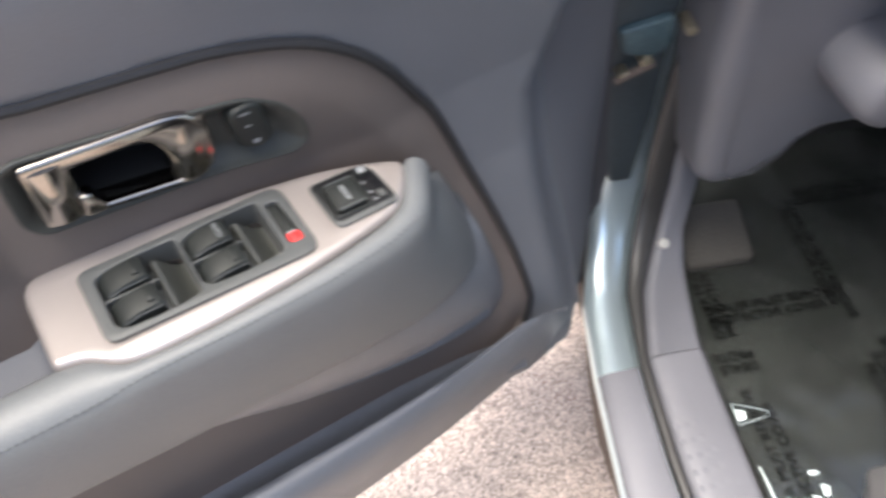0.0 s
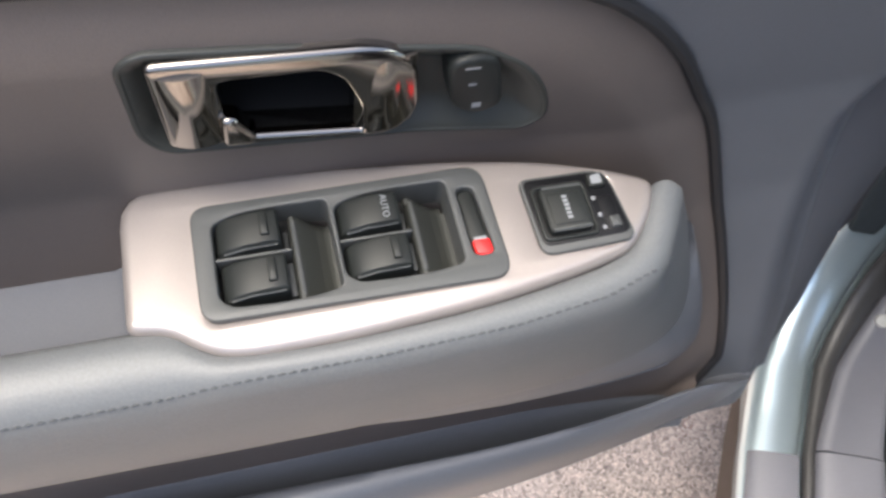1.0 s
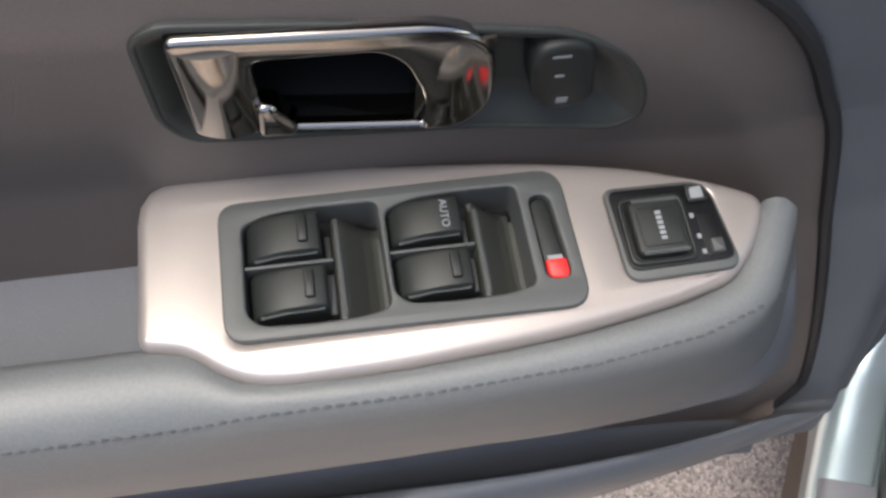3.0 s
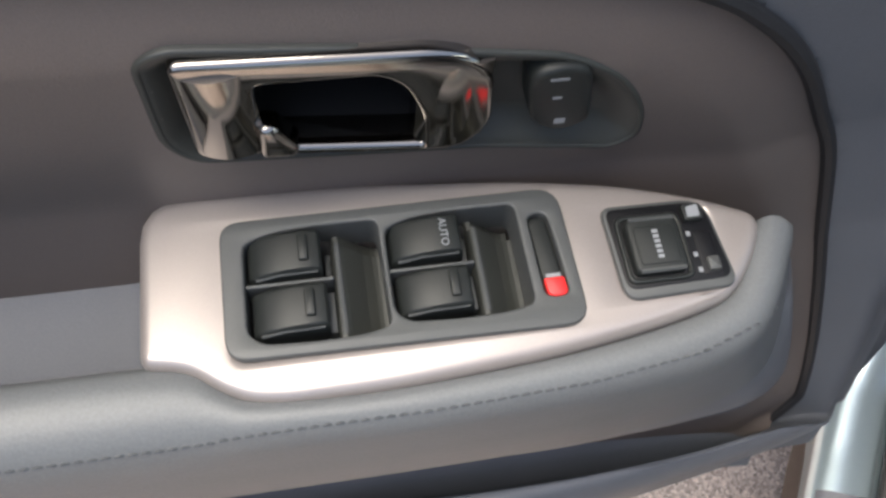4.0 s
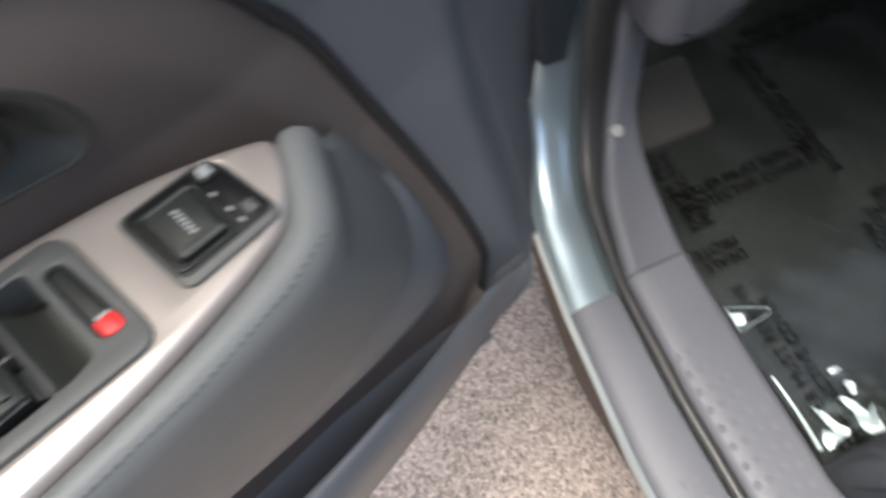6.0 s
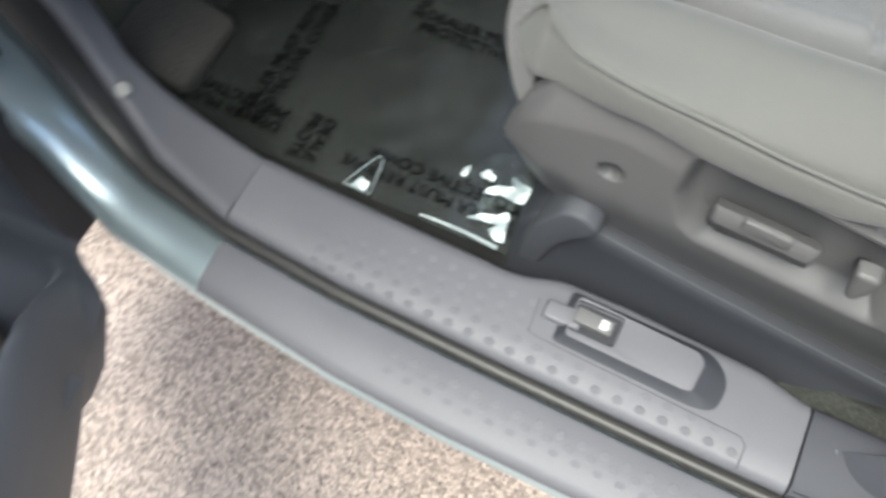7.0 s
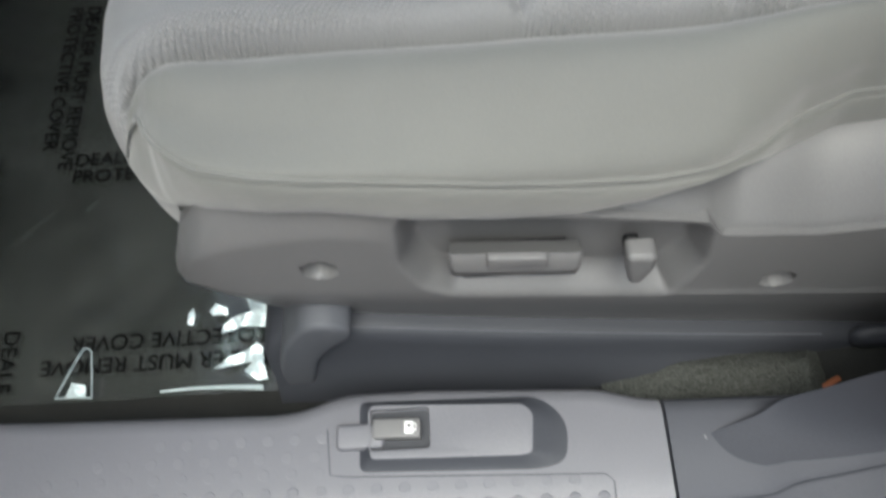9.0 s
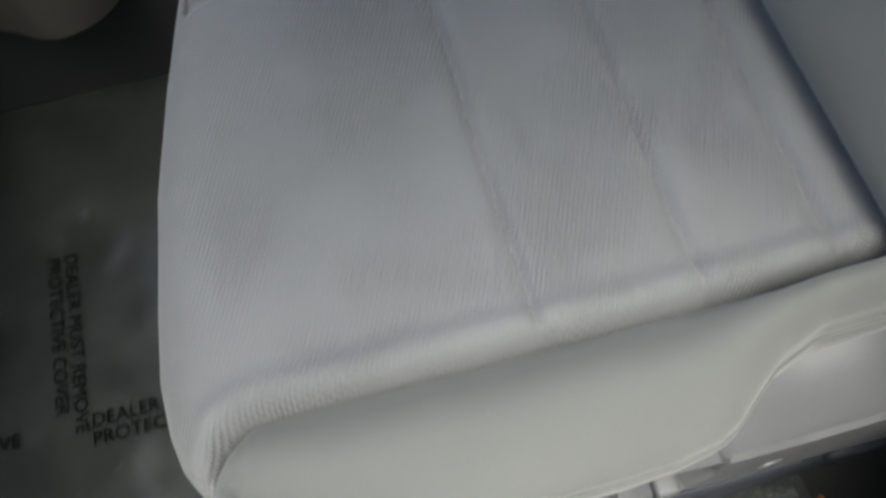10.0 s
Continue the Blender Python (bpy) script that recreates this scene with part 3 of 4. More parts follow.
part("slider", plate(box_outline(0.0925, 0.0985, 0.0085, 0.0155, 0.001), flat, 0.001, 0.0045, (), 0.001), PLATE, mirror)
for a, b in ((0.0878, -0.0050), (0.0885, 0.0060), (0.0888, 0.0140)):
    part("mark", plate(box_outline(a - 0.001, a + 0.001, b - 0.0012, b + 0.0012), flat, 0.0013, 0.0022), WHITE, mirror)

# map pocket along the lower edge
TOP = spline([(0.306, 0.002), (0.283, 0.024), (0.262, 0.038), (0.204, 0.049), (0.13, 0.055), (0.038, 0.057), (-0.093, 0.054), (-0.25, 0.052), (-0.62, 0.050)], 6)
BOT = spline([(0.372, 0.010), (0.362, 0.022), (0.336, 0.036), (0.272, 0.050), (0.200, 0.062), (0.105, 0.075), (-0.04, 0.085), (-0.25, 0.089), (-0.62, 0.090)], 6)
rings = []
for (ua, na), (ub, nb) in zip(TOP, BOT):
    sink = 0.060 * smooth(0.300, 0.372, ub)
    q = lambda f, dz: D(ua + (ub - ua) * f, dz - sink, na + (nb - na) * f)
    rings.append([q(0, -0.345), q(0, -0.306), q(0.1, -0.299), q(0.35, -0.298), q(0.65, -0.303), q(0.9, -0.315), q(1.0, -0.330), q(1.0, -0.350), q(0.95, -0.41), q(0.4, -0.43), q(0, -0.42)])
part("pocket_lip", loft(rings), CARD, door, "rounded grey lip of the map pocket", smooth=60)
part("map_pocket", sheet(lambda u, t: D(u, interp(u, [(-0.62, -0.312), (0.10, -0.316), (0.19, -0.324), (0.25, -0.338), (0.27, -0.348)]) - 0.05 * t, 0.030 + 0.022 * t + 0.004 * smooth(0.0, 0.15, t)), [-0.62 + i * 0.89 / 60 for i in range(61)], [i / 10 for i in range(11)], thick=0.02, down=(0, 1, 0)), CARD, door, "inner wall of the map pocket")
part("mirror_sail", plate(rounded([(0.20, 0.36), (0.47, 0.36), (0.46, 0.48), (0.30, 0.72), (0.20, 0.72)], 0.03), lambda a, b, h: D(a, b, h), -0.14, -0.09, (), 0.01), RUBBER, door, "unseen black window corner, added to shade the jamb")
part("door_shell", plate(rounded([(-0.62, -0.55), (0.47, -0.55), (0.475, -0.37), (0.45, -0.19), (0.42, 0.0), (0.44, 0.42), (-0.62, 0.42)], 0.03), lambda a, b, h: D(a, b, h), -0.19, -0.106, (), 0.01), PAINT, door, "pale blue painted door shell")

# ---- sill, pillar and kick panel ----
# along the sill: y, height of its top, turn of the section's up towards the back
RAIL = spline([(-0.75, 0.48, 0), (-0.4, 0.48, 0), (-0.2, 0.48, 0), (0.0, 0.48, 0), (0.2, 0.48, 0), (0.38, 0.48, 0.0), (0.46, 0.485, 4), (0.53, 0.50, 16), (0.585, 0.54, 38), (0.62, 0.60, 60), (0.64, 0.68, 76), (0.66, 0.85, 84), (0.68, 1.25, 86)], 6)
X_OUT = [(-0.75, -0.055), (0.1, -0.053), (0.22, -0.048), (0.387, -0.030), (0.5, -0.012), (0.585, 0.02), (0.65, 0.03), (0.7, 0.03)]
X_SEAL = [(-0.75, 0.015), (-0.1, 0.015), (0.08, 0.018), (0.25, 0.022), (0.387, 0.033), (0.5, 0.050), (0.62, 0.095), (0.7, 0.10)]
X_IN = [(-0.75, 0.113), (-0.36, 0.115), (-0.205, 0.118), (-0.185, 0.120), (-0.15, 0.130), (-0.012, 0.137), (0.05, 0.137), (0.066, 0.133), (0.085, 0.126), (0.11, 0.123), (0.29, 0.128), (0.40, 0.132), (0.53, 0.152), (0.6, 0.165), (0.7, 0.17)]


def along(y, z0, turn, x, h):
    a = radians(turn)
    return (x, y - h * math.sin(a), z0 + h * math.cos(a))


def run(section, lo, hi):
    ys = [q[0] for q in RAIL_FINE]
    stops = [q for q in RAIL_FINE if lo + 0.004 < q[0] < hi - 0.004]
    ends = [tuple(float(np.interp(e, ys, [q[k] for q in RAIL_FINE])) for k in range(3)) for e in (lo, min(hi, ys[-1]))]
    return loft([[along(y, z0, a, x, h) for x, h in section(y)] for y, z0, a in [ends[0], *stops, ends[1]]])


RAIL_FINE = []
for (y0, z0, a0), (y1, z1, a1) in zip(RAIL, RAIL[1:]):
    for k in range(3):
        t = k / 3
        RAIL_FINE.append((y0 + (y1 - y0) * t, z0 + (z1 - z0) * t, a0 + (a1 - a0) * t))
RAIL_FINE.append(RAIL[-1])


def body_section(y):
    o, s = interp(y, X_OUT), interp(y, X_SEAL)
    return [(s + 0.03, -0.02), (s + 0.006, -0.020), (s + 0.002, -0.012), (s - 0.008, -0.004), (o + 0.024, -0.003), (o + 0.012, -0.0055), (o + 0.004, -0.011), (o, -0.022), (o + 0.003, -0.036), (o + 0.014, -0.060), (o + 0.028, -0.10), (o + 0.04, -0.15), (s + 0.03, -0.15)]


body = thing("bodywork", "pale blue painted car body round the open doorway", "car body", kind="structure")
part("sill_panel", run(body_section, -0.75, 1.3), PAINT, body, "pale blue painted sill and pillar", smooth=50)
part("fender_jamb", plate(rounded([(-0.24, 0.34), (0.045, 0.34), (0.045, 0.50), (0.032, 0.60), (0.032, 1.42), (-0.24, 1.42)], 0.015), lambda a, b, h: (a, 0.72 - h, b), 0.0, 0.105, (), 0.008), DARK, body, "fender jamb behind the door hinge, darkened as if shaded")
SHADE = material("shaded_body_paint", (0.030, 0.043, 0.052), 0.5, metal=0.2, vary=0.25, grain=200, bump=0.15)
part("hinge_pillar", plate(rounded([(-0.030, 0.96), (0.055, 0.96), (0.058, 0.852), (0.066, 0.759), (0.068, 0.62), (0.036, 0.62), (0.016, 0.687), (-0.006, 0.815)], 0.006), lambda a, b, h: (a, 0.640 - h, b), 0.0, 0.026, (), 0.004), SHADE, body, "hinge pillar, body paint darkened as if in shade")
hinge = part("hinge", plate(rounded([(-0.018, 0.906), (0.046, 0.922), (0.053, 0.884), (0.034, 0.862), (-0.004, 0.872)], 0.006), lambda a, b, h: (a, 0.617 - h, b), 0.0, 0.014, (), 0.004), HINGE, body, "teal door hinge, darkened for its shade, with zinc bolts")
for x, z in ((0.000, 0.842), (0.024, 0.862), (0.070, 0.902)):
    part("bolt", plate([(0.0080 * math.cos(i * math.pi / 3), 0.0080 * math.sin(i * math.pi / 3)) for i in range(6)], lambda a, b, h, x=x, z=z: (x + a, 0.607 - h, z + b), -0.02, 0.010, (), 0.002), STEEL, hinge, "zinc bolt head")
part("hinge_pin", tube([(-0.010, 0.600, 0.834), (0.034, 0.600, 0.858)], 0.0055, 10), UNDER, hinge, "rusty hinge pin")
part("rear_pillar", plate(rounded([(-0.395, 0.60), (-0.375, 0.80), (-0.38, 1.10), (-0.46, 1.62), (-0.70, 1.62), (-0.70, 0.40), (-0.50, 0.40)], 0.03), lambda a, b, h: (0.13 - h, a, b), 0.0, 0.175, (), 0.02), DARK, body, "unseen dark rear pillar of the doorway, added for its shade")
part("rear_door_skin", plate(rounded([(-0.46, 0.50), (-0.44, 1.15), (-0.56, 1.60), (-1.6, 1.60), (-1.6, 0.36)], 0.05), lambda a, b, h: (-0.02 - h, a, b), 0.0, 0.05, (), 0.015), PAINT, body, "unseen closed pale blue rear door, added to block light")
part("windscreen_pillar", loft([[(x + dx, y + dy, z) for dx, dy in ((-0.05, -0.03), (0.05, -0.03), (0.05, 0.06), (-0.05, 0.06))] for x, y, z in ((-0.02, 0.66, 1.12), (0.02, 0.42, 1.38), (0.10, 0.16, 1.62))]), PAINT, body, "unseen sloping windscreen pillar, added to shade the jamb")
part("rocker", loft([[(x + 0.03, y, 0.372), (x, y, 0.362), (x - 0.002, y, 0.31), (x + 0.05, y, 0.26), (0.3, y, 0.26), (0.3, y, 0.372)] for x, y in ((interp(y, [(-0.75, 0.0), (0.20, 0.0), (0.33, -0.003), (0.40, 0.0), (0.47, 0.02), (0.6, 0.05), (1.3, 0.05)]), y) for y in [-0.75 + i * 0.1 for i in range(21)])]), UNDER, body, "dark brown lower rocker edge")


def seal_half(y):
    return interp(y, [(0.40, 0.0075), (0.60, 0.020), (0.7, 0.022)])


def step_section(y):
    o, s = interp(y, X_OUT), interp(y, X_SEAL)
    return [(s - 0.0015, -0.008), (s - 0.002, 0.003), (s - 0.006, 0.005), (o + 0.016, 0.001), (o + 0.008, -0.003), (o + 0.004, -0.008), (o + 0.004, -0.014)]


step = part("outer_step", run(step_section, -0.75, 0.386), TRIM, None, smooth=50)
tagged(step, "grey grained plastic step cover along the sill", "sill trim")


def seal_section(y):
    s = interp(y, X_SEAL)
    w = seal_half(y)
    return [(s + 0.0005 + w + w * math.cos(t), 0.0035 + 0.0075 * math.sin(t)) for t in (2 * math.pi * i / 10 for i in range(10))]


tagged(part("door_seal", run(seal_section, -0.75, 1.3), SEAL, None, smooth=60), "black rubber door seal along the doorway", "door seal")


def scuff_section(y):
    s, i = interp(y, X_SEAL), interp(y, X_IN)
    return [(s + 0.016, -0.012), (s + 0.016, 0.005), (s + 0.019, 0.011), (s + 0.026, 0.0145), (s + 0.045, 0.0155), (i - 0.014, 0.0155), (i - 0.005, 0.013), (i, 0.006), (i + 0.003, -0.03), (i + 0.004, -0.07), (s + 0.03, -0.07)]


scuff = thing("scuff_plate", "grey plastic inner sill cover with a release lever", "sill trim")
part("front_cover", run(scuff_section, -0.198, 0.392), TRIM, scuff, smooth=50)
dots = bmesh.new()


def dot(bm, x, y, z, r=0.0048):
    low = [bm.verts.new((x + r * math.cos(t), y + r * math.sin(t), z)) for t in (2 * math.pi * i / 14 for i in range(14))]
    top = [bm.verts.new((x + 0.80 * r * math.cos(t), y + 0.80 * r * math.sin(t), z + 0.0004)) for t in (2 * math.pi * i / 14 for i in range(14))]
    for i in range(14):
        bm.faces.new((low[i], low[(i + 1) % 14], top[(i + 1) % 14], top[i]))
    bm.faces.new(top)


for k, (x, y0, y1) in enumerate(((0.045, -0.145, 0.30), (0.059, -0.135, 0.30), (0.0735, 0.072, 0.30), (0.0865, 0.065, 0.27), (0.1005, 0.07, 0.22))):
    y = y0 + (0.0108 if k % 2 else 0)
    while y < y1:
        dot(dots, x - 0.01 * (0.1 - y) * 0.4 + 0.0, y, 0.4953)
        y += 0.0216
tagged(part("tread_dots", dots, TRIM, scuff, "shallow round grip dots", smooth=8), kind="stuff")
part("tread_line", tube([(0.107, 0.066, 0.4957), (0.071, 0.063, 0.4957), (0.069, 0.05, 0.4957), (0.061, -0.148, 0.4957), (0.055, -0.154, 0.4957), (0.032, -0.153, 0.4957)], 0.0004, 5), TRIM_SHADE, scuff)
outer_dots = bmesh.new()
for k, f in enumerate((0.25, 0.5, 0.75)):
    y = -0.5 + (0.0108 if k % 2 else 0)
    while y < 0.17:
        o, s = interp(y, X_OUT) + 0.022, interp(y, X_SEAL) - 0.011
        dot(outer_dots, o + (s - o) * f, y, 0.4812 + 0.0038 * f)
        y += 0.0216
tagged(part("grip_dots", outer_dots, TRIM, step, "shallow round grip dots", smooth=8), kind="stuff")
rear_cover = thing("pillar_cover", "grey plastic cover at the foot of the rear pillar", "pillar trim")


def ledge_x(y):
    return interp(y, [(-0.75, 0.075), (-0.375, 0.060), (-0.326, 0.053), (-0.290, 0.048), (-0.270, 0.040), (-0.204, 0.037)])


def pillar_section(y):
    s, i = interp(y, X_SEAL), interp(y, X_IN)
    ledge = ledge_x(y)
    return [(s + 0.016, -0.012), (s + 0.016, 0.002), (s + 0.019, 0.007), (ledge - 0.004, 0.009), (ledge, 0.0115), (ledge + 0.004, 0.0155), (i - 0.014, 0.0155), (i - 0.005, 0.013), (i, 0.006), (i + 0.003, -0.03), (i + 0.004, -0.07), (s + 0.03, -0.07)]


# pillar foot: its upper edge (x, y, z) and the y at which it meets the ledge, station by station
FOOT_EDGE = spline([(0.078, -0.2150, 0.4942, -0.213), (0.088, -0.2345, 0.4960, -0.240), (0.0960, -0.2652, 0.5060, -0.275), (0.1038, -0.284, 0.520, -0.305), (0.1045, -0.308, 0.545, -0.350), (0.104, -0.329, 0.575, -0.390), (0.099, -0.342, 0.612, -0.43), (0.095, -0.365, 0.704, -0.49), (0.100, -0.42, 0.95, -0.60), (0.100, -0.50, 1.25, -0.75)], 8)


def foot(k, f):
    x, y, z, low = FOOT_EDGE[int(k)]
    a = ledge_x(low) + 0.003
    return (a + (x - a) * f, low + (y - low) * f, 0.4942 + (z - 0.4942) * (0.12 * f + 0.88 * f ** 2.1))


part("cover", run(pillar_section, -0.75, -0.2005), COVER_SHADE, rear_cover, smooth=50)
part("pillar_foot", sheet(foot, list(range(len(FOOT_EDGE))), [i / 24 for i in range(25)]), FOOT_SHADE, rear_cover, "pillar foot, coloured dark for the shade on it", smooth=70)
part("seam", tube([(ledge_x(y) - 0.001, y, 0.4905) for y in (-0.203 - 0.012 * i for i in range(45))], 0.0013, 6), DARK, rear_cover, "dark seam along the ledge")
kick = thing("kick_panel", "grey plastic kick panel with a push clip", "trim panel")


def kick_section(y):
    s, i = interp(y, X_SEAL) + 2 * seal_half(y) - 0.015, interp(y, X_IN)
    i = max(i, s + 0.060)
    return [(s + 0.016, -0.012), (s + 0.016, 0.007), (s + 0.022, 0.0125), (s + 0.030, 0.0145), (s + 0.034, 0.0125), (i - 0.012, 0.0125), (i - 0.003, 0.009), (i, 0.003), (i + 0.004, -0.03), (i + 0.004, -0.07), (s + 0.03, -0.07)]


part("panel", run(kick_section, 0.3945, 1.3), TRIM, kick, smooth=50)
clip_m = Matrix.Translation((0.121, 0.555, 0.530)) @ Euler((radians(28), 0, 0)).to_matrix().to_4x4()


clip = part("push_clip", plate(disc(0.0085, 0), lambda a, b, h: clip_m @ Vector((a, b, h)), -0.01, 0.005, (), 0.002), WHITE, kick, "pale plastic push clip")
clip.data.materials[0] = material("pale_nylon", (0.42, 0.42, 0.40), 0.45, bump=0)

# release lever on the scuff plate
lev = lambda a, b, h: (a, b, 0.4955 + h)
lever = thing("release_lever", "grey fuel filler release lever set in the sill cover", "lever")
skirt_low = rounded([(0.072, 0.040), (0.067, -0.100), (0.072, -0.120), (0.103, -0.124), (0.124, -0.104), (0.127, 0.040)], [0.006, 0.01, 0.012, 0.014, 0.014, 0.006])
skirt_top = rounded([(0.0795, 0.031), (0.0765, -0.086), (0.0785, -0.094), (0.109, -0.097), (0.1165, -0.089), (0.1220, 0.031)], [0.005, 0.006, 0.006, 0.010, 0.010, 0.005])
part("skirt", loft([[lev(a, b, h) for a, b in pts] for pts, h in ((skirt_low, -0.001), (skirt_low, 0.0008), ([((2 * p[0] + q[0]) / 3, (2 * p[1] + q[1]) / 3) for p, q in zip(skirt_low, skirt_top)], 0.0022), ([((p[0] + 4 * q[0]) / 5, (p[1] + 4 * q[1]) / 5) for p, q in zip(skirt_low, skirt_top)], 0.0075), (skirt_top, 0.0090))], caps=False), TRIM_SHADE, lever, "sloping skirt of the lever cover", smooth=45)
part("cover", plate(skirt_top, lev, 0.004, 0.0094, [rounded([(0.086, 0.0315), (0.086, -0.016), (0.1185, -0.016), (0.1185, 0.0315)], 0.004)], 0.0006), TRIM, lever)
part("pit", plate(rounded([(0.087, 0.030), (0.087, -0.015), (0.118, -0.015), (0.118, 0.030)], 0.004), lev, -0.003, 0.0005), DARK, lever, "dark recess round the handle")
part("tongue", plate(rounded([(0.0885, 0.058), (0.0885, 0.020), (0.1085, 0.020), (0.1085, 0.058)], 0.005), lev, -0.002, 0.008, (), 0.003), TRIM, lever)
grip = part("handle", plate(rounded([(0.0945, 0.028), (0.0935, -0.009), (0.1085, -0.009), (0.1095, 0.028)], 0.002), lev, 0.004, 0.0145, (), 0.001), SHIELD, lever, "grey lever handle")
BRIGHT = material("bright_print", (0.85, 0.86, 0.86), 0.5, bump=0)
part("pump_symbol", plate(rounded([(0.0968, 0.0035), (0.0968, -0.0035), (0.1060, -0.0035), (0.1060, 0.0030)], 0.0008), lev, 0.0143, 0.0150, [box_outline(0.1015, 0.1045, -0.0020, 0.0015, 0.0004)]), BRIGHT, grip, "white fuel pump symbol")
part("pump_hose", tube([lev(0.0985, -0.0035, 0.0147), lev(0.0985, -0.0052, 0.0147), lev(0.1035, -0.0055, 0.0147), lev(0.1050, -0.0042, 0.0147)], 0.0004, 5), BRIGHT, grip)

# ---- floor ----
floor = part("floor", sheet(lambda u, v: (u, v, 0.418 + 0.35 * smooth(0.72, 1.15, v) ** 1.5), [0.10 + i * 0.06 for i in range(22)], [-1.2 + i * 0.06 for i in range(42)], thick=0.02), CARPET, None)
tagged(floor, "dark grey carpeted car floor", "floor", kind="structure")

# ---- seat ----
CARPET2 = material("grey_green_carpet", (0.074, 0.078, 0.072), 0.95, vary=0.6, grain=420, bump=1.0, depth=0.004, gloss=0.1)
ORANGE = material("orange_sleeve", (0.32, 0.11, 0.05), 0.5, bump=0)
seat = thing("driver_seat", "grey cloth driver's seat with power switches on its side", "car seat")
TOPZ = [(-0.5, 0.742), (-0.215, 0.748), (-0.09, 0.752), (0.05, 0.760), (0.12, 0.758), (0.15, 0.745), (0.17, 0.715)]
FRONT = [(0.205, 0.120), (0.230, 0.150), (0.246, 0.163), (0.265, 0.174), (0.29, 0.180), (0.33, 0.183), (0.38, 0.179), (0.484, 0.168), (0.595, 0.148), (0.70, 0.124)]
# the cushion from its back over the top and down the front: distance behind the front edge, height
ROLL = [(0.60, 0.742), (0.395, 0.748), (0.27, 0.752), (0.13, 0.760), (0.075, 0.760), (0.045, 0.757), (0.026, 0.750), (0.012, 0.738), (0.003, 0.720), (-0.003, 0.695), (-0.006, 0.665), (-0.004, 0.635), (0.004, 0.60), (0.02, 0.565), (0.04, 0.55)]
dense = np.array(spline(ROLL, 40))
run_length = np.concatenate([[0], np.cumsum(np.linalg.norm(np.diff(dense, axis=0), axis=1))])
ROLL_FINE = [(float(np.interp(q, run_length, dense[:, 0])), float(np.interp(q, run_length, dense[:, 1]))) for q in np.arange(0, run_length[-1], 0.003)]


NOSE = rounded([(0.2725, -0.7), (0.2725, 0.112), (0.262, 0.136), (0.236, 0.140), (0.10, 0.140), (0.10, -0.7)], [0, 0.012, 0.012, 0.01, 0, 0])


def cushion(s, k):
    d, z = ROLL_FINE[int(k)]
    x0 = interp(d, [(0.03, 0.210), (0.09, 0.255)])
    x = x0 + (0.686 - x0) * s
    y = interp(x, FRONT) - d
    if d > 0.02:
        for seam in (-0.096, -0.221, -0.325):
            z -= 0.0060 * math.exp(-((y - seam) / 0.0040) ** 2) - 0.0035 * math.exp(-((abs(y - seam) - 0.02) / 0.016) ** 2)
        z -= 0.010 * math.exp(-((x - 0.665) / 0.012) ** 2)
    if x < 0.32:
        q = depth_in(x, y, NOSE)
        z -= (0.044 * smooth(-0.013, 0.004, q) - 0.005 * math.exp(-((q + 0.022) / 0.010) ** 2)) * smooth(0.69, 0.74, z)
    z -= 0.0012 * noise.noise((x * 18, y * 18, 0.5))
    return (x, y, z)


part("cushion", sheet(cushion, [i / 110 for i in range(111)], list(range(len(ROLL_FINE)))), CLOTH, seat, "ribbed grey cloth cushion with cross seams", smooth=60)

# side bolster: sections along y, each from the inner seam over the crest to the lower edge
B_Y = [0.158, 0.150, 0.143, 0.136, 0.130, 0.122, 0.112, 0.10, 0.09, 0.06, 0.03, -0.02, -0.07, -0.12, -0.16, -0.19, -0.205, -0.23, -0.255, -0.29, -0.34, -0.42]
B_IN = [0.238, 0.243, 0.248, 0.254, 0.260, 0.267, 0.271, 0.272, 0.272, 0.272, 0.272, 0.272, 0.272, 0.272, 0.272, 0.272, 0.272, 0.272, 0.272, 0.272, 0.272, 0.272]
B_PX = [0.234, 0.232, 0.230, 0.228, 0.224, 0.208, 0.196, 0.186, 0.179, 0.170, 0.168, 0.168, 0.168, 0.169, 0.171, 0.176, 0.182, 0.199, 0.217, 0.230, 0.230, 0.232]
B_X = [0.229, 0.214, 0.206, 0.199, 0.195, 0.190, 0.186, 0.181, 0.178, 0.170, 0.168, 0.168, 0.168, 0.169, 0.171, 0.176, 0.182, 0.199, 0.217, 0.230, 0.230, 0.232]
B_LOW = [0.700, 0.694, 0.690, 0.690, 0.692, 0.697, 0.705, 0.711, 0.715, 0.721, 0.722, 0.707, 0.700, 0.696, 0.707, 0.719, 0.720, 0.695, 0.668, 0.664, 0.676, 0.69]
B_PIPE = [0.707, 0.722, 0.735, 0.745, 0.752, 0.757, 0.761, 0.763, 0.764, 0.767, 0.763, 0.756, 0.747, 0.741, 0.737, 0.734, 0.731, 0.718, 0.718, 0.722, 0.725, 0.730]
B_TOP = [0.709, 0.728, 0.743, 0.754, 0.762, 0.769, 0.773, 0.776, 0.777, 0.778, 0.780, 0.781, 0.781, 0.781, 0.781, 0.781, 0.781, 0.780, 0.780, 0.781, 0.783, 0.785]


def bolster_at(y):
    b = [float(np.interp(-y, [-q for q in B_Y], col)) for col in (B_X, B_LOW, B_TOP, B_PIPE, B_IN, B_PX)]
    return b


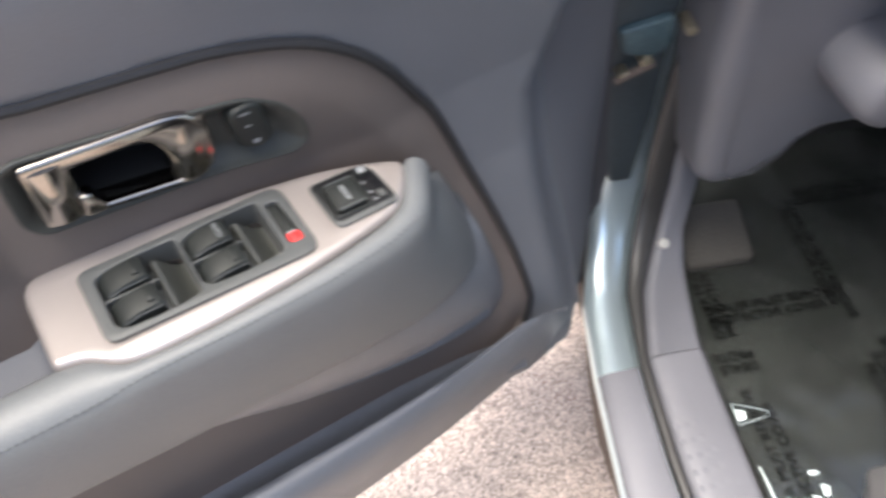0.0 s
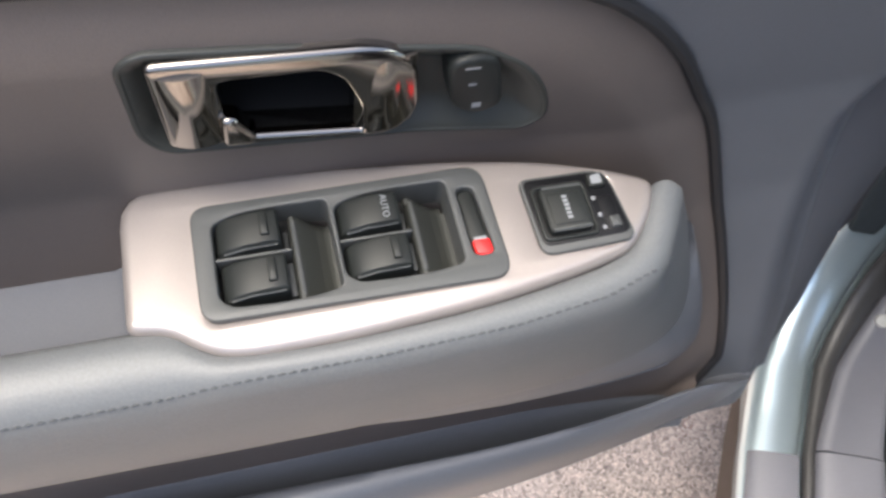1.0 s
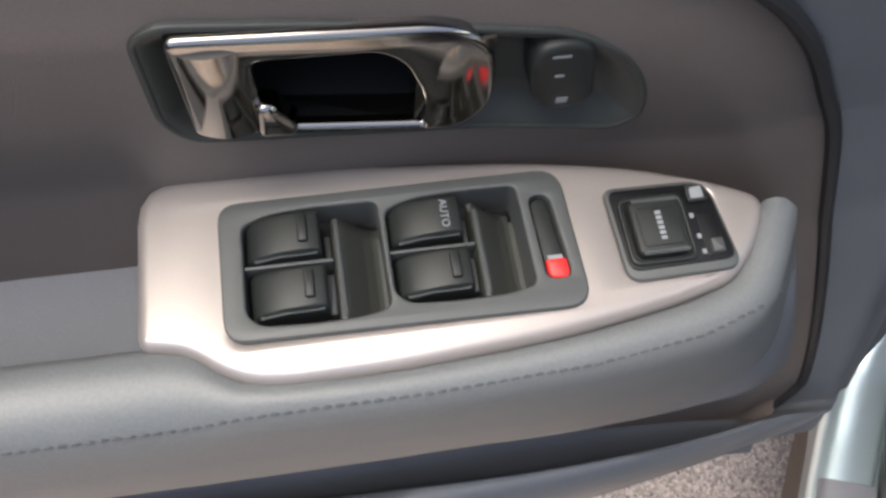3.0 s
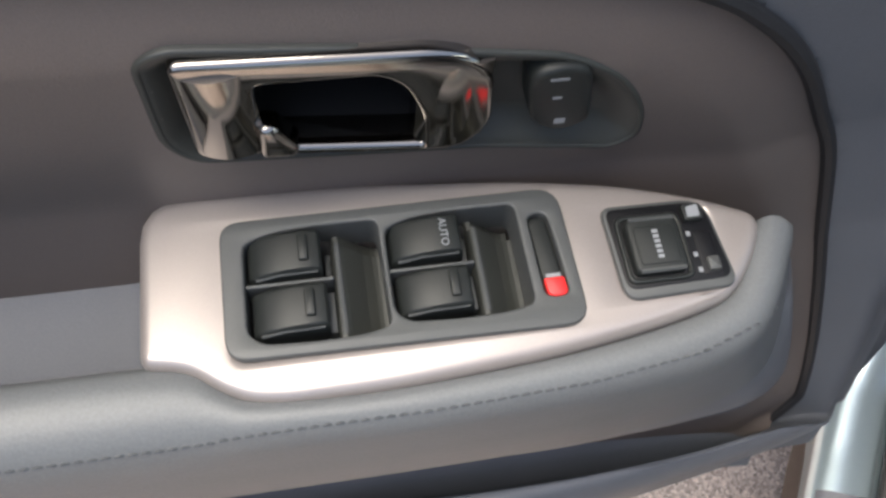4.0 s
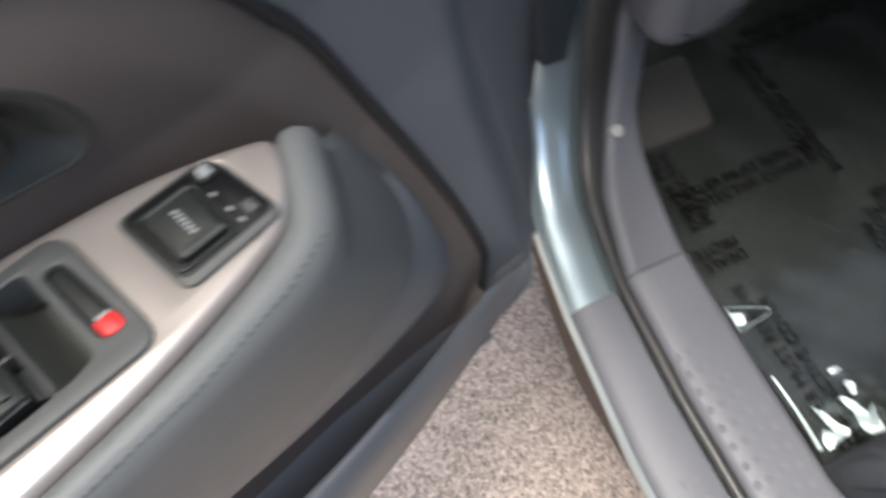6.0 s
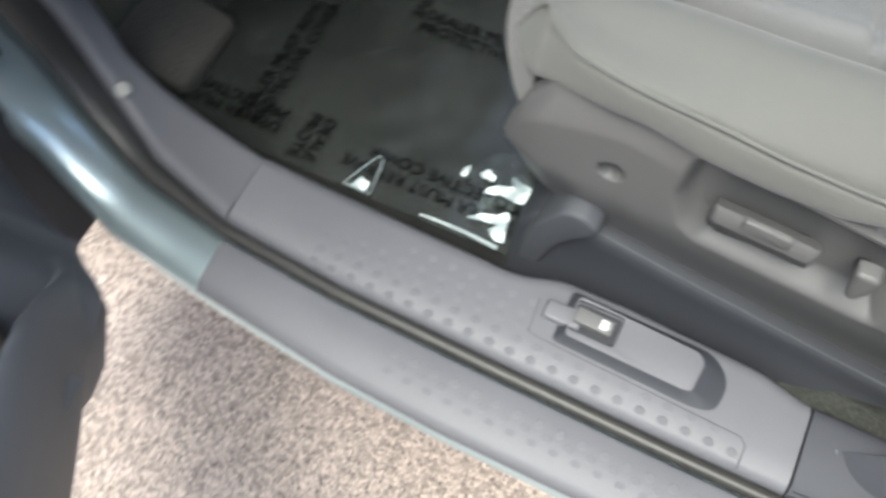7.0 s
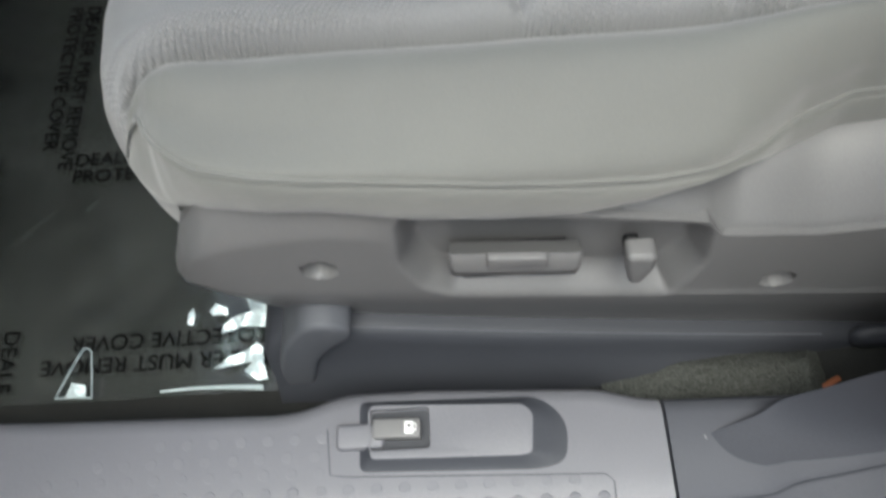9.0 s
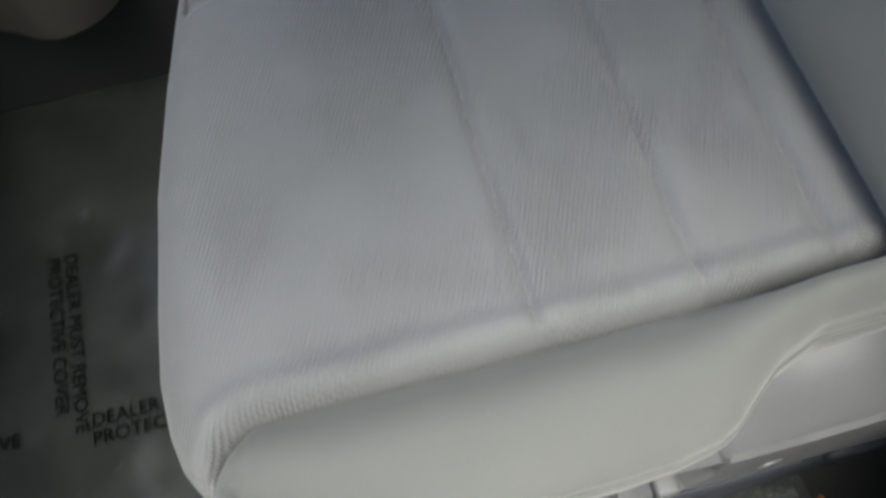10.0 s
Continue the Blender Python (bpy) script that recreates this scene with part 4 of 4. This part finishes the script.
rings, pipe = [], []
for y in [0.158 - i * 0.048 / 24 for i in range(24)] + [0.110 - i * 0.530 / 96 for i in range(97)]:
    xo, zl, zt, zp, xi, xp = bolster_at(y)
    w = xi - xp
    zp = max(zp, zl + 0.006)
    zi = min(zt - 0.010, interp(y, TOPZ) - 0.016)
    pts = [(xi + 0.012, zi - 0.02), (xi, zi), (xi - 0.18 * w, zi + 0.75 * (zt - zi)), (xi - 0.40 * w, zt), (xi - 0.64 * w, zt - 0.006), (xi - 0.85 * w, zp + 0.55 * (zt - zp)), (xp + 0.0055, zp + 0.25 * (zt - zp) + 0.003), (xp + 0.0035, zp + 0.003), (xp + 0.0055, zp), (xp + 0.001, zp - 0.004), (xo + 0.35 * (xp - xo) + 0.001, zl + 0.45 * (zp - zl)), (xo + 0.012, zl), (xo + 0.05, zl - 0.004)]
    rings.append([(x + 0.0012 * noise.noise((y * 14, z * 30, 2.0)), y, z + 0.0016 * noise.noise((x * 24 + y * 9, y * 16, 7.0))) for x, z in spline(pts, 3)])
    pipe.append((xp + 0.0030, y, zp + 0.0035))
first = np.array(rings[0])
middle = first.mean(axis=0)
for k, (f, y) in enumerate(((0.75, 0.1590), (0.35, 0.1595), (0.02, 0.1598))):
    rings.insert(0, [(float(p[0]), y, float(p[2])) for p in middle + (first - middle) * f])
part("bolster", loft(rings, closed=False), SUEDE, seat, "smooth grey side bolster with piping", smooth=70)
part("piping", tube(pipe[8:], 0.0017, 8), SUEDE, seat)


def back(s, t):
    x = 0.238 + 0.45 * s
    z = 0.70 + 0.62 * t
    y = -0.348 - 0.16 * t + 0.022 * math.exp(-((t - 0.17) / 0.09) ** 2) - 0.034 * math.exp(-((t - 0.072) / 0.022) ** 2)
    return (x, y, z)


part("backrest", sheet(back, [i / 40 for i in range(41)], [i / 40 for i in range(41)], thick=0.12, down=(0, -1, 0)), SUEDE, seat, "grey cloth backrest", smooth=60)

# plastic side shield with its switch recess
XS = 0.173
side = lambda a, b, h: (XS - h, a, b)
REC = rounded([(-0.020, 0.716), (-0.012, 0.700), (-0.010, 0.650), (-0.022, 0.612), (-0.040, 0.594), (-0.200, 0.571), (-0.214, 0.625), (-0.209, 0.671), (-0.200, 0.680), (-0.117, 0.697)], 0.006, 3)
SCREWS = ((0.044, 0.650), (-0.274, 0.588))


def shield_top_z(y):
    return interp(y, [(-0.5, 0.645), (-0.34, 0.662), (-0.28, 0.657), (-0.216, 0.664), (-0.204, 0.684), (-0.117, 0.705), (0.0, 0.722), (0.08, 0.735), (0.105, 0.722), (0.126, 0.690), (0.141, 0.652), (0.149, 0.624)])


def shield_low_z(y):
    return interp(y, [(-0.5, 0.400), (-0.41, 0.417), (-0.24, 0.453), (-0.15, 0.471), (-0.06, 0.487), (0.016, 0.506), (0.068, 0.528), (0.110, 0.552), (0.133, 0.572), (0.145, 0.592), (0.149, 0.615)])


def shield_face(y, v):
    lo, hi = shield_low_z(y), shield_top_z(y)
    z = lo + (hi - lo) * v
    crease = 0.572 + 0.135 * (y + 0.205)
    x = XS + 0.022 * smooth(crease + 0.012, min(lo, crease - 0.02) - 0.01, z) + 0.010 * smooth(0.085, 0.149, y) ** 2
    x += 0.006 * smooth(hi - 0.03, hi, z) ** 1.5 * smooth(0.03, 0.09, y)
    under = bolster_at(y)[1]
    if y > -0.04:
        x += 0.008 * smooth(-0.03, 0.03, y) * smooth(under - 0.030, under + 0.004, z)
    x -= 0.0016 * math.exp(-((z - crease) / 0.006) ** 2) * smooth(-0.18, -0.22, y)
    if -0.235 < y < 0.01 and z < 0.73:
        d = depth_in(y, z, REC)
        x += 0.023 * smooth(-0.003, 0.012 + 0.006 * smooth(0.63, 0.60, z + 0.14 * (-0.1 - y)), d)
    for sy, sz in SCREWS:
        r = math.hypot(y - sy, z - sz)
        if r < 0.02:
            x += 0.030 * smooth(0.0118, 0.0100, r)
    return (x, y, z)


shield = part("side_shield", sheet(shield_face, [-0.50 + i * 0.649 / 300 for i in range(301)], [i / 100 for i in range(101)], thick=0.012, down=(1, 0, 0)), SHIELD, seat, "grey plastic seat side shield with a switch recess", smooth=60)
part("shield_top", sheet(lambda s, t: (0.1765 + 0.066 * t, -0.150 - 0.35 * s, shield_top_z(-0.150 - 0.35 * s) - 0.002 + (0.030 + 0.025 * s) * math.sin(math.pi / 2 * t)), [i / 30 for i in range(31)], [i / 10 for i in range(11)], thick=0.004), SHIELD, seat, "sloping rear shoulder of the shield", smooth=60)


def switch_ring(y, k):
    top = 0.665 + 0.105 * (y + 0.042)
    return [(XS - h * k + 0.012 * (1 - k), y, top - z) for z, h in ((0.0125, -0.014), (0.001, 0.001), (0.004, 0.004), (0.014, 0.005), (0.019, 0.0055), (0.022, 0.003), (0.036, 0.0005), (0.041, -0.004), (0.043, -0.014))]


part("switch_stem", plate(box_outline(-0.122, -0.050, 0.624, 0.632, 0.003), side, -0.024, 0.0), RUBBER, shield)
part("switch_stem", plate(box_outline(-0.172, -0.162, 0.618, 0.630, 0.003), side, -0.024, 0.0), RUBBER, shield)
part("seat_switch", loft([switch_ring(y, k) for y, k in ((-0.0420, 0.80), (-0.0432, 0.92), (-0.0448, 0.98), (-0.047, 1), (-0.124, 1), (-0.1262, 0.98), (-0.1278, 0.92), (-0.1290, 0.80))]), SHIELD, shield, "long power seat switch", smooth=40)
part("switch_top", plate(rounded([(-0.066, 0.6655), (-0.066, 0.6500), (-0.106, 0.6458), (-0.106, 0.6613)], 0.003), side, 0.002, 0.0072, (), 0.002), SHIELD, shield)
part("recline_switch", plate(rounded([(-0.1560, 0.656), (-0.158, 0.636), (-0.163, 0.614), (-0.172, 0.614), (-0.178, 0.636), (-0.1770, 0.655)], 0.006), side, -0.006, 0.009, (), 0.005, 6), SHIELD, shield, "upright power recline switch")
for y, z in SCREWS:
    part("screw", plate([(y + 0.005 * math.cos(i * math.pi / 8), z + 0.005 * math.sin(i * math.pi / 8)) for i in range(16)], side, -0.034, -0.024, (), 0.001), RUBBER, shield, "unseen screw head, black for the shade in its recess")

# rail cover under the seat
RAIL_Z = [(0.122, 0.490, 0.150), (0.100, 0.518, 0.150), (0.045, 0.526, 0.148), (-0.06, 0.500, 0.148), (-0.24, 0.460, 0.148), (-0.36, 0.438, 0.150), (-0.41, 0.425, 0.156), (-0.43, 0.42, 0.166)]
part("rail_cover", loft([[(0.26, y, za), (0.186, y, za), (0.180, y, za - 0.002), (0.176, y, za - 0.008), (0.173, y, za - 0.018), (0.168, y, min(za - 0.03, 0.445)), (xb, y, 0.412), (0.26, y, 0.406)] for y, za, xb in spline(RAIL_Z, 4)]), DARK, seat, "dark seat rail cover", smooth=50)
part("rail_edge", tube([(0.1815, y, za - 0.0006) for y, za, xb in spline(RAIL_Z[2:6], 5)], 0.0010, 6), RETURN, seat, "worn edge of the rail cover with its highlight painted pale")
part("rail_end", loft([[(0.180 + 0.010 * k * math.cos(t), y - 0.034, 0.430 + 0.017 * k * math.sin(t)) for t in (2 * math.pi * i / 14 for i in range(14))] for y, k in ((-0.352, 0.35), (-0.357, 0.75), (-0.366, 0.95), (-0.38, 1.0), (-0.42, 1.0))]), DARK, seat, "dark rounded end cap of the rail", smooth=60)
part("rail_cap", plate(rounded([(0.116, 0.416), (0.112, 0.476), (0.097, 0.530), (0.0745, 0.568), (0.0548, 0.572), (0.0367, 0.558), (0.041, 0.540), (0.060, 0.520), (0.076, 0.490), (0.092, 0.416)], [0.004, 0.02, 0.03, 0.014, 0.012, 0.01, 0.008, 0.02, 0.02, 0.004]), lambda a, b, h: (0.170 - h, a, b), -0.05, 0.006, (), 0.005, 4), RETURN, seat, "front cap of the seat rail, darkened for the seat's shadow", smooth=60)


def fold(s, t):
    y = -0.165 - 0.195 * s
    h = interp(y, [(-0.36, 0.0), (-0.352, 0.010), (-0.340, 0.020), (-0.30, 0.022), (-0.25, 0.017), (-0.21, 0.009), (-0.178, 0.002), (-0.14, 0.0)])
    x = 0.116 + 0.060 * t
    z = 0.413 + (0.008 + h) * math.sin(math.pi * t) ** 0.55
    return (x + 0.003 * noise.noise((y * 40, t * 5, 1.0)), y, z + 0.004 * noise.noise((y * 45, x * 60, 3.0)) + 0.0015 * noise.noise((y * 190, x * 190, 5.0)))


lump = part("carpet_fold", sheet(fold, [i / 70 for i in range(71)], [i / 24 for i in range(25)]), CARPET2, None, smooth=60)
tagged(lump, "grey-green carpet swelling between the sill and the seat rail", "carpet")
wire = part("wire_sleeve", tube([(0.136, -0.352, 0.424), (0.141, -0.362, 0.425), (0.145, -0.370, 0.424)], 0.003, 8), ORANGE, None)
tagged(wire, "orange wire sleeve lying behind the carpet fold", "cable")

for x, y, z, a in ((0.084, -0.227, 0.4975, 0.3), (0.045, 0.21, 0.4965, 1.2)):
    fleck = part("lint_fleck", loft([[(x + (k - 1.5) * 0.0012 * math.cos(a) + 0.0004 * math.cos(t), y + (k - 1.5) * 0.0012 * math.sin(a) + 0.0004 * math.sin(t), z + 0.0003 * (k % 2) + 0.0003 * math.sin(t * 2)) for t in (0, 1.6, 3.1, 4.7)] for k in range(4)]), WHITE, None)
    tagged(fleck, "tiny pale fleck of lint on the sill cover", "lint", "lint on the sill")

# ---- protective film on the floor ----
SHEEN = material("film_glint", (0.56, 0.66, 0.68), 0.38, metal=0.35, vary=0.1, grain=60, bump=0.0)
FILM = bpy.data.materials.new("clear_plastic_film")
FILM.use_nodes = True
fn, fl = FILM.node_tree.nodes, FILM.node_tree.links.new
fn.remove(fn["Principled BSDF"])
tr, gl, mix, fr = fn.new("ShaderNodeBsdfTransparent"), fn.new("ShaderNodeBsdfGlossy"), fn.new("ShaderNodeMixShader"), fn.new("ShaderNodeFresnel")
milk, base_mix = fn.new("ShaderNodeBsdfDiffuse"), fn.new("ShaderNodeMixShader")
milk.inputs["Color"].default_value = (0.050, 0.055, 0.051, 1)
base_mix.inputs[0].default_value = 0.45
tr.inputs["Color"].default_value = (0.80, 0.86, 0.83, 1)
gl.inputs["Roughness"].default_value = 0.26
fr.inputs["IOR"].default_value = 1.75
haze, haze_ramp, film_at = fn.new("ShaderNodeTexNoise"), fn.new("ShaderNodeMapRange"), fn.new("ShaderNodeTexCoord")
haze.inputs["Scale"].default_value, haze.inputs["Detail"].default_value = 15, 9
haze_ramp.inputs["From Min"].default_value, haze_ramp.inputs["From Max"].default_value = 0.3, 0.7
haze_ramp.inputs["To Min"].default_value, haze_ramp.inputs["To Max"].default_value = 0.30, 0.85
fl(film_at.outputs["Object"], haze.inputs["Vector"])
fl(haze.outputs["Fac"], haze_ramp.inputs["Value"])
fl(haze_ramp.outputs[0], base_mix.inputs[0])
fl(fr.outputs[0], mix.inputs[0])
fl(tr.outputs[0], base_mix.inputs[1])
fl(milk.outputs[0], base_mix.inputs[2])
fl(base_mix.outputs[0], mix.inputs[1])
fl(gl.outputs[0], mix.inputs[2])
fl(mix.outputs[0], fn["Material Output"].inputs["Surface"])


def film_z(x, y):
    z = 0.423 + 0.003 * noise.noise((x * 9, y * 9, 1.0)) + 0.0012 * noise.noise((x * 30, y * 30, 4.0))
    return z + 0.30 * max(0, y - 0.70) ** 1.5


film = part("protective_film", sheet(lambda u, v: (u, v, film_z(u, v)), [0.164 + i * 0.006 for i in range(175)], [0.100 + i * 0.006 for i in range(118)]), FILM, None, smooth=25)
tagged(film, "clear crumpled plastic film with printed warnings over the carpet", "floor cover")


def shard(outline, slope, seed, jag=0.0022, lift=0.0):
    """A crumpled bit of film that rises away from the sill."""
    xs, ys = [p[0] for p in outline], [p[1] for p in outline]
    x0, x1, y0, y1 = min(xs), max(xs), min(ys), max(ys)

    def at(x, y):
        return (x, y, 0.4285 + lift + slope * (x - x0) + jag * noise.noise((x * 60, y * 50, seed)) + 0.0008 * noise.noise((x * 260, y * 210, seed)))

    return sheet(at, [x0 + (x1 - x0) * i / 44 for i in range(45)], [y0 + (y1 - y0) * i / 44 for i in range(45)], lambda x, y: inside(x, y, outline))


GLINTS = (((0.241, 0.191), (0.247, 0.185), (0.243, 0.174), (0.237, 0.174), (0.237, 0.188)),
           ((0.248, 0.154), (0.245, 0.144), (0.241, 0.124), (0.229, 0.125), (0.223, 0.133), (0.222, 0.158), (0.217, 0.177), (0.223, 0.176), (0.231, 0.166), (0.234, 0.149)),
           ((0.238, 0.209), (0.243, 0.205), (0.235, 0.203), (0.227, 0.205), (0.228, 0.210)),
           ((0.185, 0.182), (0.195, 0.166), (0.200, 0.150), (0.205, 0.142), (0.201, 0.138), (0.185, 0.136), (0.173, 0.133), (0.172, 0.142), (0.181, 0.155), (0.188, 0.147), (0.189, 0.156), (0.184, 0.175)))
for k, outline in enumerate(GLINTS):
    part("glint_patch", shard(outline, 0.25, 3.3 + k, 0.0060, 0.007 if k < 3 else 0.003), SHEEN, film, "crumpled film patch shaped and coloured as a sky glint", smooth=40)
SKY_VEIL = material("film_sky_veil", (0.42, 0.54, 0.55), 0.25, vary=0.45, grain=120, bump=0.0, stain=40)
cn, cl = SKY_VEIL.node_tree.nodes, SKY_VEIL.node_tree.links.new
see, veil, blotch = cn.new("ShaderNodeBsdfTransparent"), cn.new("ShaderNodeMixShader"), cn.new("ShaderNodeTexNoise")
blotch.inputs["Scale"].default_value, blotch.inputs["Detail"].default_value = 55, 3
cl(cn.new("ShaderNodeTexCoord").outputs["Object"], blotch.inputs["Vector"])
thin = cn.new("ShaderNodeMapRange")
thin.inputs["From Min"].default_value, thin.inputs["From Max"].default_value, thin.inputs["To Max"].default_value = 0.50, 0.72, 0.17
cl(blotch.outputs["Fac"], thin.inputs["Value"])
cl(thin.outputs[0], veil.inputs[0])
cl(see.outputs[0], veil.inputs[1])
cl(cn["Principled BSDF"].outputs[0], veil.inputs[2])
cl(veil.outputs[0], cn["Material Output"].inputs["Surface"])
CLOUD = ((0.172, 0.140), (0.184, 0.128), (0.215, 0.128), (0.247, 0.130), (0.268, 0.146), (0.262, 0.178), (0.240, 0.196), (0.222, 0.202), (0.206, 0.186), (0.197, 0.192), (0.183, 0.184), (0.190, 0.165), (0.178, 0.160))
part("crumple", shard(CLOUD, 0.33, 21.0, 0.012), SKY_VEIL, film, "film crumple with the sky's reflection in its colour", smooth=25)
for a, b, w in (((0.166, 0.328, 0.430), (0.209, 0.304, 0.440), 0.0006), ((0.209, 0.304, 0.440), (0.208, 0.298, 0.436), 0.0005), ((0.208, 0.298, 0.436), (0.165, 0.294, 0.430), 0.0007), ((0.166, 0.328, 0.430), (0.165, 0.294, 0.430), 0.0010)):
    part("fold_edge", tube([a, tuple((p + q) / 2 + 0.0012 * (i == 0) for i, (p, q) in enumerate(zip(a, b))), b], [w * 0.7, w, w * 0.8], 6), SHEEN, film, "folded film edge with its glint painted pale")
part("fold", shard(((0.167, 0.326), (0.166, 0.296), (0.207, 0.299), (0.208, 0.303)), 0.25, 5.1, 0.003), SKY_VEIL, film, "pale see-through fold", smooth=30)
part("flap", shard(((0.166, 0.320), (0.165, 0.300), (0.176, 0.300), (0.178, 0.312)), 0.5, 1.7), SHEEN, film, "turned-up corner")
part("turned_edge", sheet(lambda s, t: (0.1635 + 0.004 * math.sin(2.2 * s) + (0.0012 + 0.0026 * (1 - s)) * t, 0.137 + 0.095 * s, 0.4285 + 0.0032 * t * (1.1 - s)), [i / 20 for i in range(21)], [i / 3 for i in range(4)]), SHEEN, film, "turned-up film edge with its glint painted pale")
for k, outline in enumerate((((0.309, 0.420), (0.332, 0.385), (0.356, 0.344), (0.354, 0.343), (0.329, 0.381)), ((0.398, 0.288), (0.408, 0.281), (0.404, 0.272), (0.396, 0.278)), ((0.362, 0.331), (0.372, 0.318), (0.369, 0.315), (0.359, 0.327)), ((0.672, 0.348), (0.686, 0.344), (0.690, 0.332), (0.676, 0.334)), ((0.672, 0.488), (0.690, 0.486), (0.690, 0.477), (0.673, 0.480)))):
    part("crease", shard(outline, 0.5, 12.5 + k, 0.001), SKY_VEIL, film, "film crease with its glint painted pale")


def warning(x, y, along_dir, size=0.0215, gap=0.0206, words=("DEALER MUST REMOVE", "PROTECTIVE COVER")):
    a = radians(along_dir)
    r = Vector((math.cos(a), math.sin(a), 0))
    u = Vector((-math.sin(a), math.cos(a), 0))
    for k, line in enumerate(words):
        p = Vector((x, y, 0.4285)) - u * (k * gap)
        m = Matrix(((r.x, u.x, 0, p.x), (r.y, u.y, 0, p.y), (0, 0, 1, p.z), (0, 0, 0, 1)))
        text("lettering", line, size, m, INK, film, "black printed warning")


warning(0.2030, 0.1235, 90, gap=0.0222)
warning(0.4167, 0.351, -90)
warning(0.637, 0.368, 180)
warning(0.205, 0.432, 90)
warning(0.4167, 0.652, -90)
warning(0.637, 0.670, 180)
warning(0.192, 0.476, 0)
warning(0.236, 0.388, 180, words=("DEALE", "PROTE"))

CONSOLE = material("taupe_console_plastic", (0.058, 0.053, 0.046), 0.55, grain=700, bump=0.3)
console = thing("centre_console", "taupe plastic console between the seats", "console")
part("body", plate(rounded([(0.80, 0.292), (0.815, 0.235), (0.86, 0.20), (1.05, 0.20), (1.05, 0.60), (0.88, 0.60), (0.84, 0.345)], [0.03, 0.03, 0.03, 0.02, 0.02, 0.02, 0.05]), lambda a, b, h: (a, b, 0.60 + h), 0.0, 0.14, (), 0.03, 6), CONSOLE, console, smooth=60)
part("base", plate(box_outline(0.88, 1.04, -0.60, 0.60, 0.03), lambda a, b, h: (a, b, 0.415 + h), 0.0, 0.186, (), 0.01, 4), CARPET, console, "dark carpeted lower console")

# ---- dashboard underside and cabin shell ----
KNEE = rounded([(0.060, 1.15), (0.090, 0.86), (0.128, 0.672), (0.155, 0.650), (0.200, 0.655), (0.252, 0.702), (0.275, 0.742), (0.36, 0.748), (0.50, 0.80), (0.80, 0.82), (0.80, 1.15)], [0.01, 0.03, 0.02, 0.02, 0.02, 0.03, 0.02, 0.04, 0.05, 0.02, 0.01])
knee = thing("knee_panel", "grey plastic knee panel under the dashboard", "dashboard")
part("panel", plate(KNEE, lambda a, b, h: (a, 0.66 - h, b), 0.0, 0.11, (), 0.03, 6), TRIM, knee, smooth=60)
part("lower_lip", tube([(0.150, 0.552, 0.690), (0.175, 0.5485, 0.678), (0.205, 0.5475, 0.685), (0.232, 0.5485, 0.712), (0.250, 0.5500, 0.745)], [0.0012, 0.0018, 0.0018, 0.0016, 0.001], 6), DARK, knee, "seam along the lower edge")
part("column_shroud", loft([[(0.272 + 0.060 * k * math.cos(t), y, 0.885 + 0.055 * k * math.sin(t) * (1 if math.sin(t) > 0 else 0.75)) for t in (2 * math.pi * i / 20 for i in range(20))] for y, k in ((0.60, 1.0), (0.50, 0.98), (0.47, 0.92), (0.458, 0.80), (0.452, 0.60))]), TRIM, knee, "rounded steering column shroud", smooth=60)
rest = part("footrest", plate(box_outline(0.19, 0.31, 0.56, 0.66, 0.012), lambda a, b, h: (a, b, 0.425 + h + 0.35 * (b - 0.56)), 0.0, 0.014, (), 0.006), material("worn_footrest", (0.060, 0.056, 0.049), 0.8, vary=0.35, grain=300, bump=0.4), None)
tagged(rest, "dark padded footrest on the carpet under the film", "footrest")
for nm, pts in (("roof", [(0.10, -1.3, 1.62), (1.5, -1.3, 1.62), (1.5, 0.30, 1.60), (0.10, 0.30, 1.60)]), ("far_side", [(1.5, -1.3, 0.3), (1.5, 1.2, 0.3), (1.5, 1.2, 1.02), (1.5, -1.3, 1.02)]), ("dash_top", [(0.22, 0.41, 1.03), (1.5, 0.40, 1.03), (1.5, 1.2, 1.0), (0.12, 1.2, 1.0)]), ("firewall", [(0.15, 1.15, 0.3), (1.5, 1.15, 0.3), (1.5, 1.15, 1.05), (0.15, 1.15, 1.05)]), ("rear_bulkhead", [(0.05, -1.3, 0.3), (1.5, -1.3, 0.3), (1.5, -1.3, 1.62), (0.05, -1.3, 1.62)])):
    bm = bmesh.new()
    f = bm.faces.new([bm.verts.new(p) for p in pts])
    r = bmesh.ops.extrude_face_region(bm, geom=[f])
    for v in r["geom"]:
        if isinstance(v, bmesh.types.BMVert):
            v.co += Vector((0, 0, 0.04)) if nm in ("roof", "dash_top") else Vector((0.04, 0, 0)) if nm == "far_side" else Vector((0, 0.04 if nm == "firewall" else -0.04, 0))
    part(nm, bm, TRIM if nm == "roof" else DARK, body, "unseen plain panel, added to keep light out of the cabin", smooth=0)
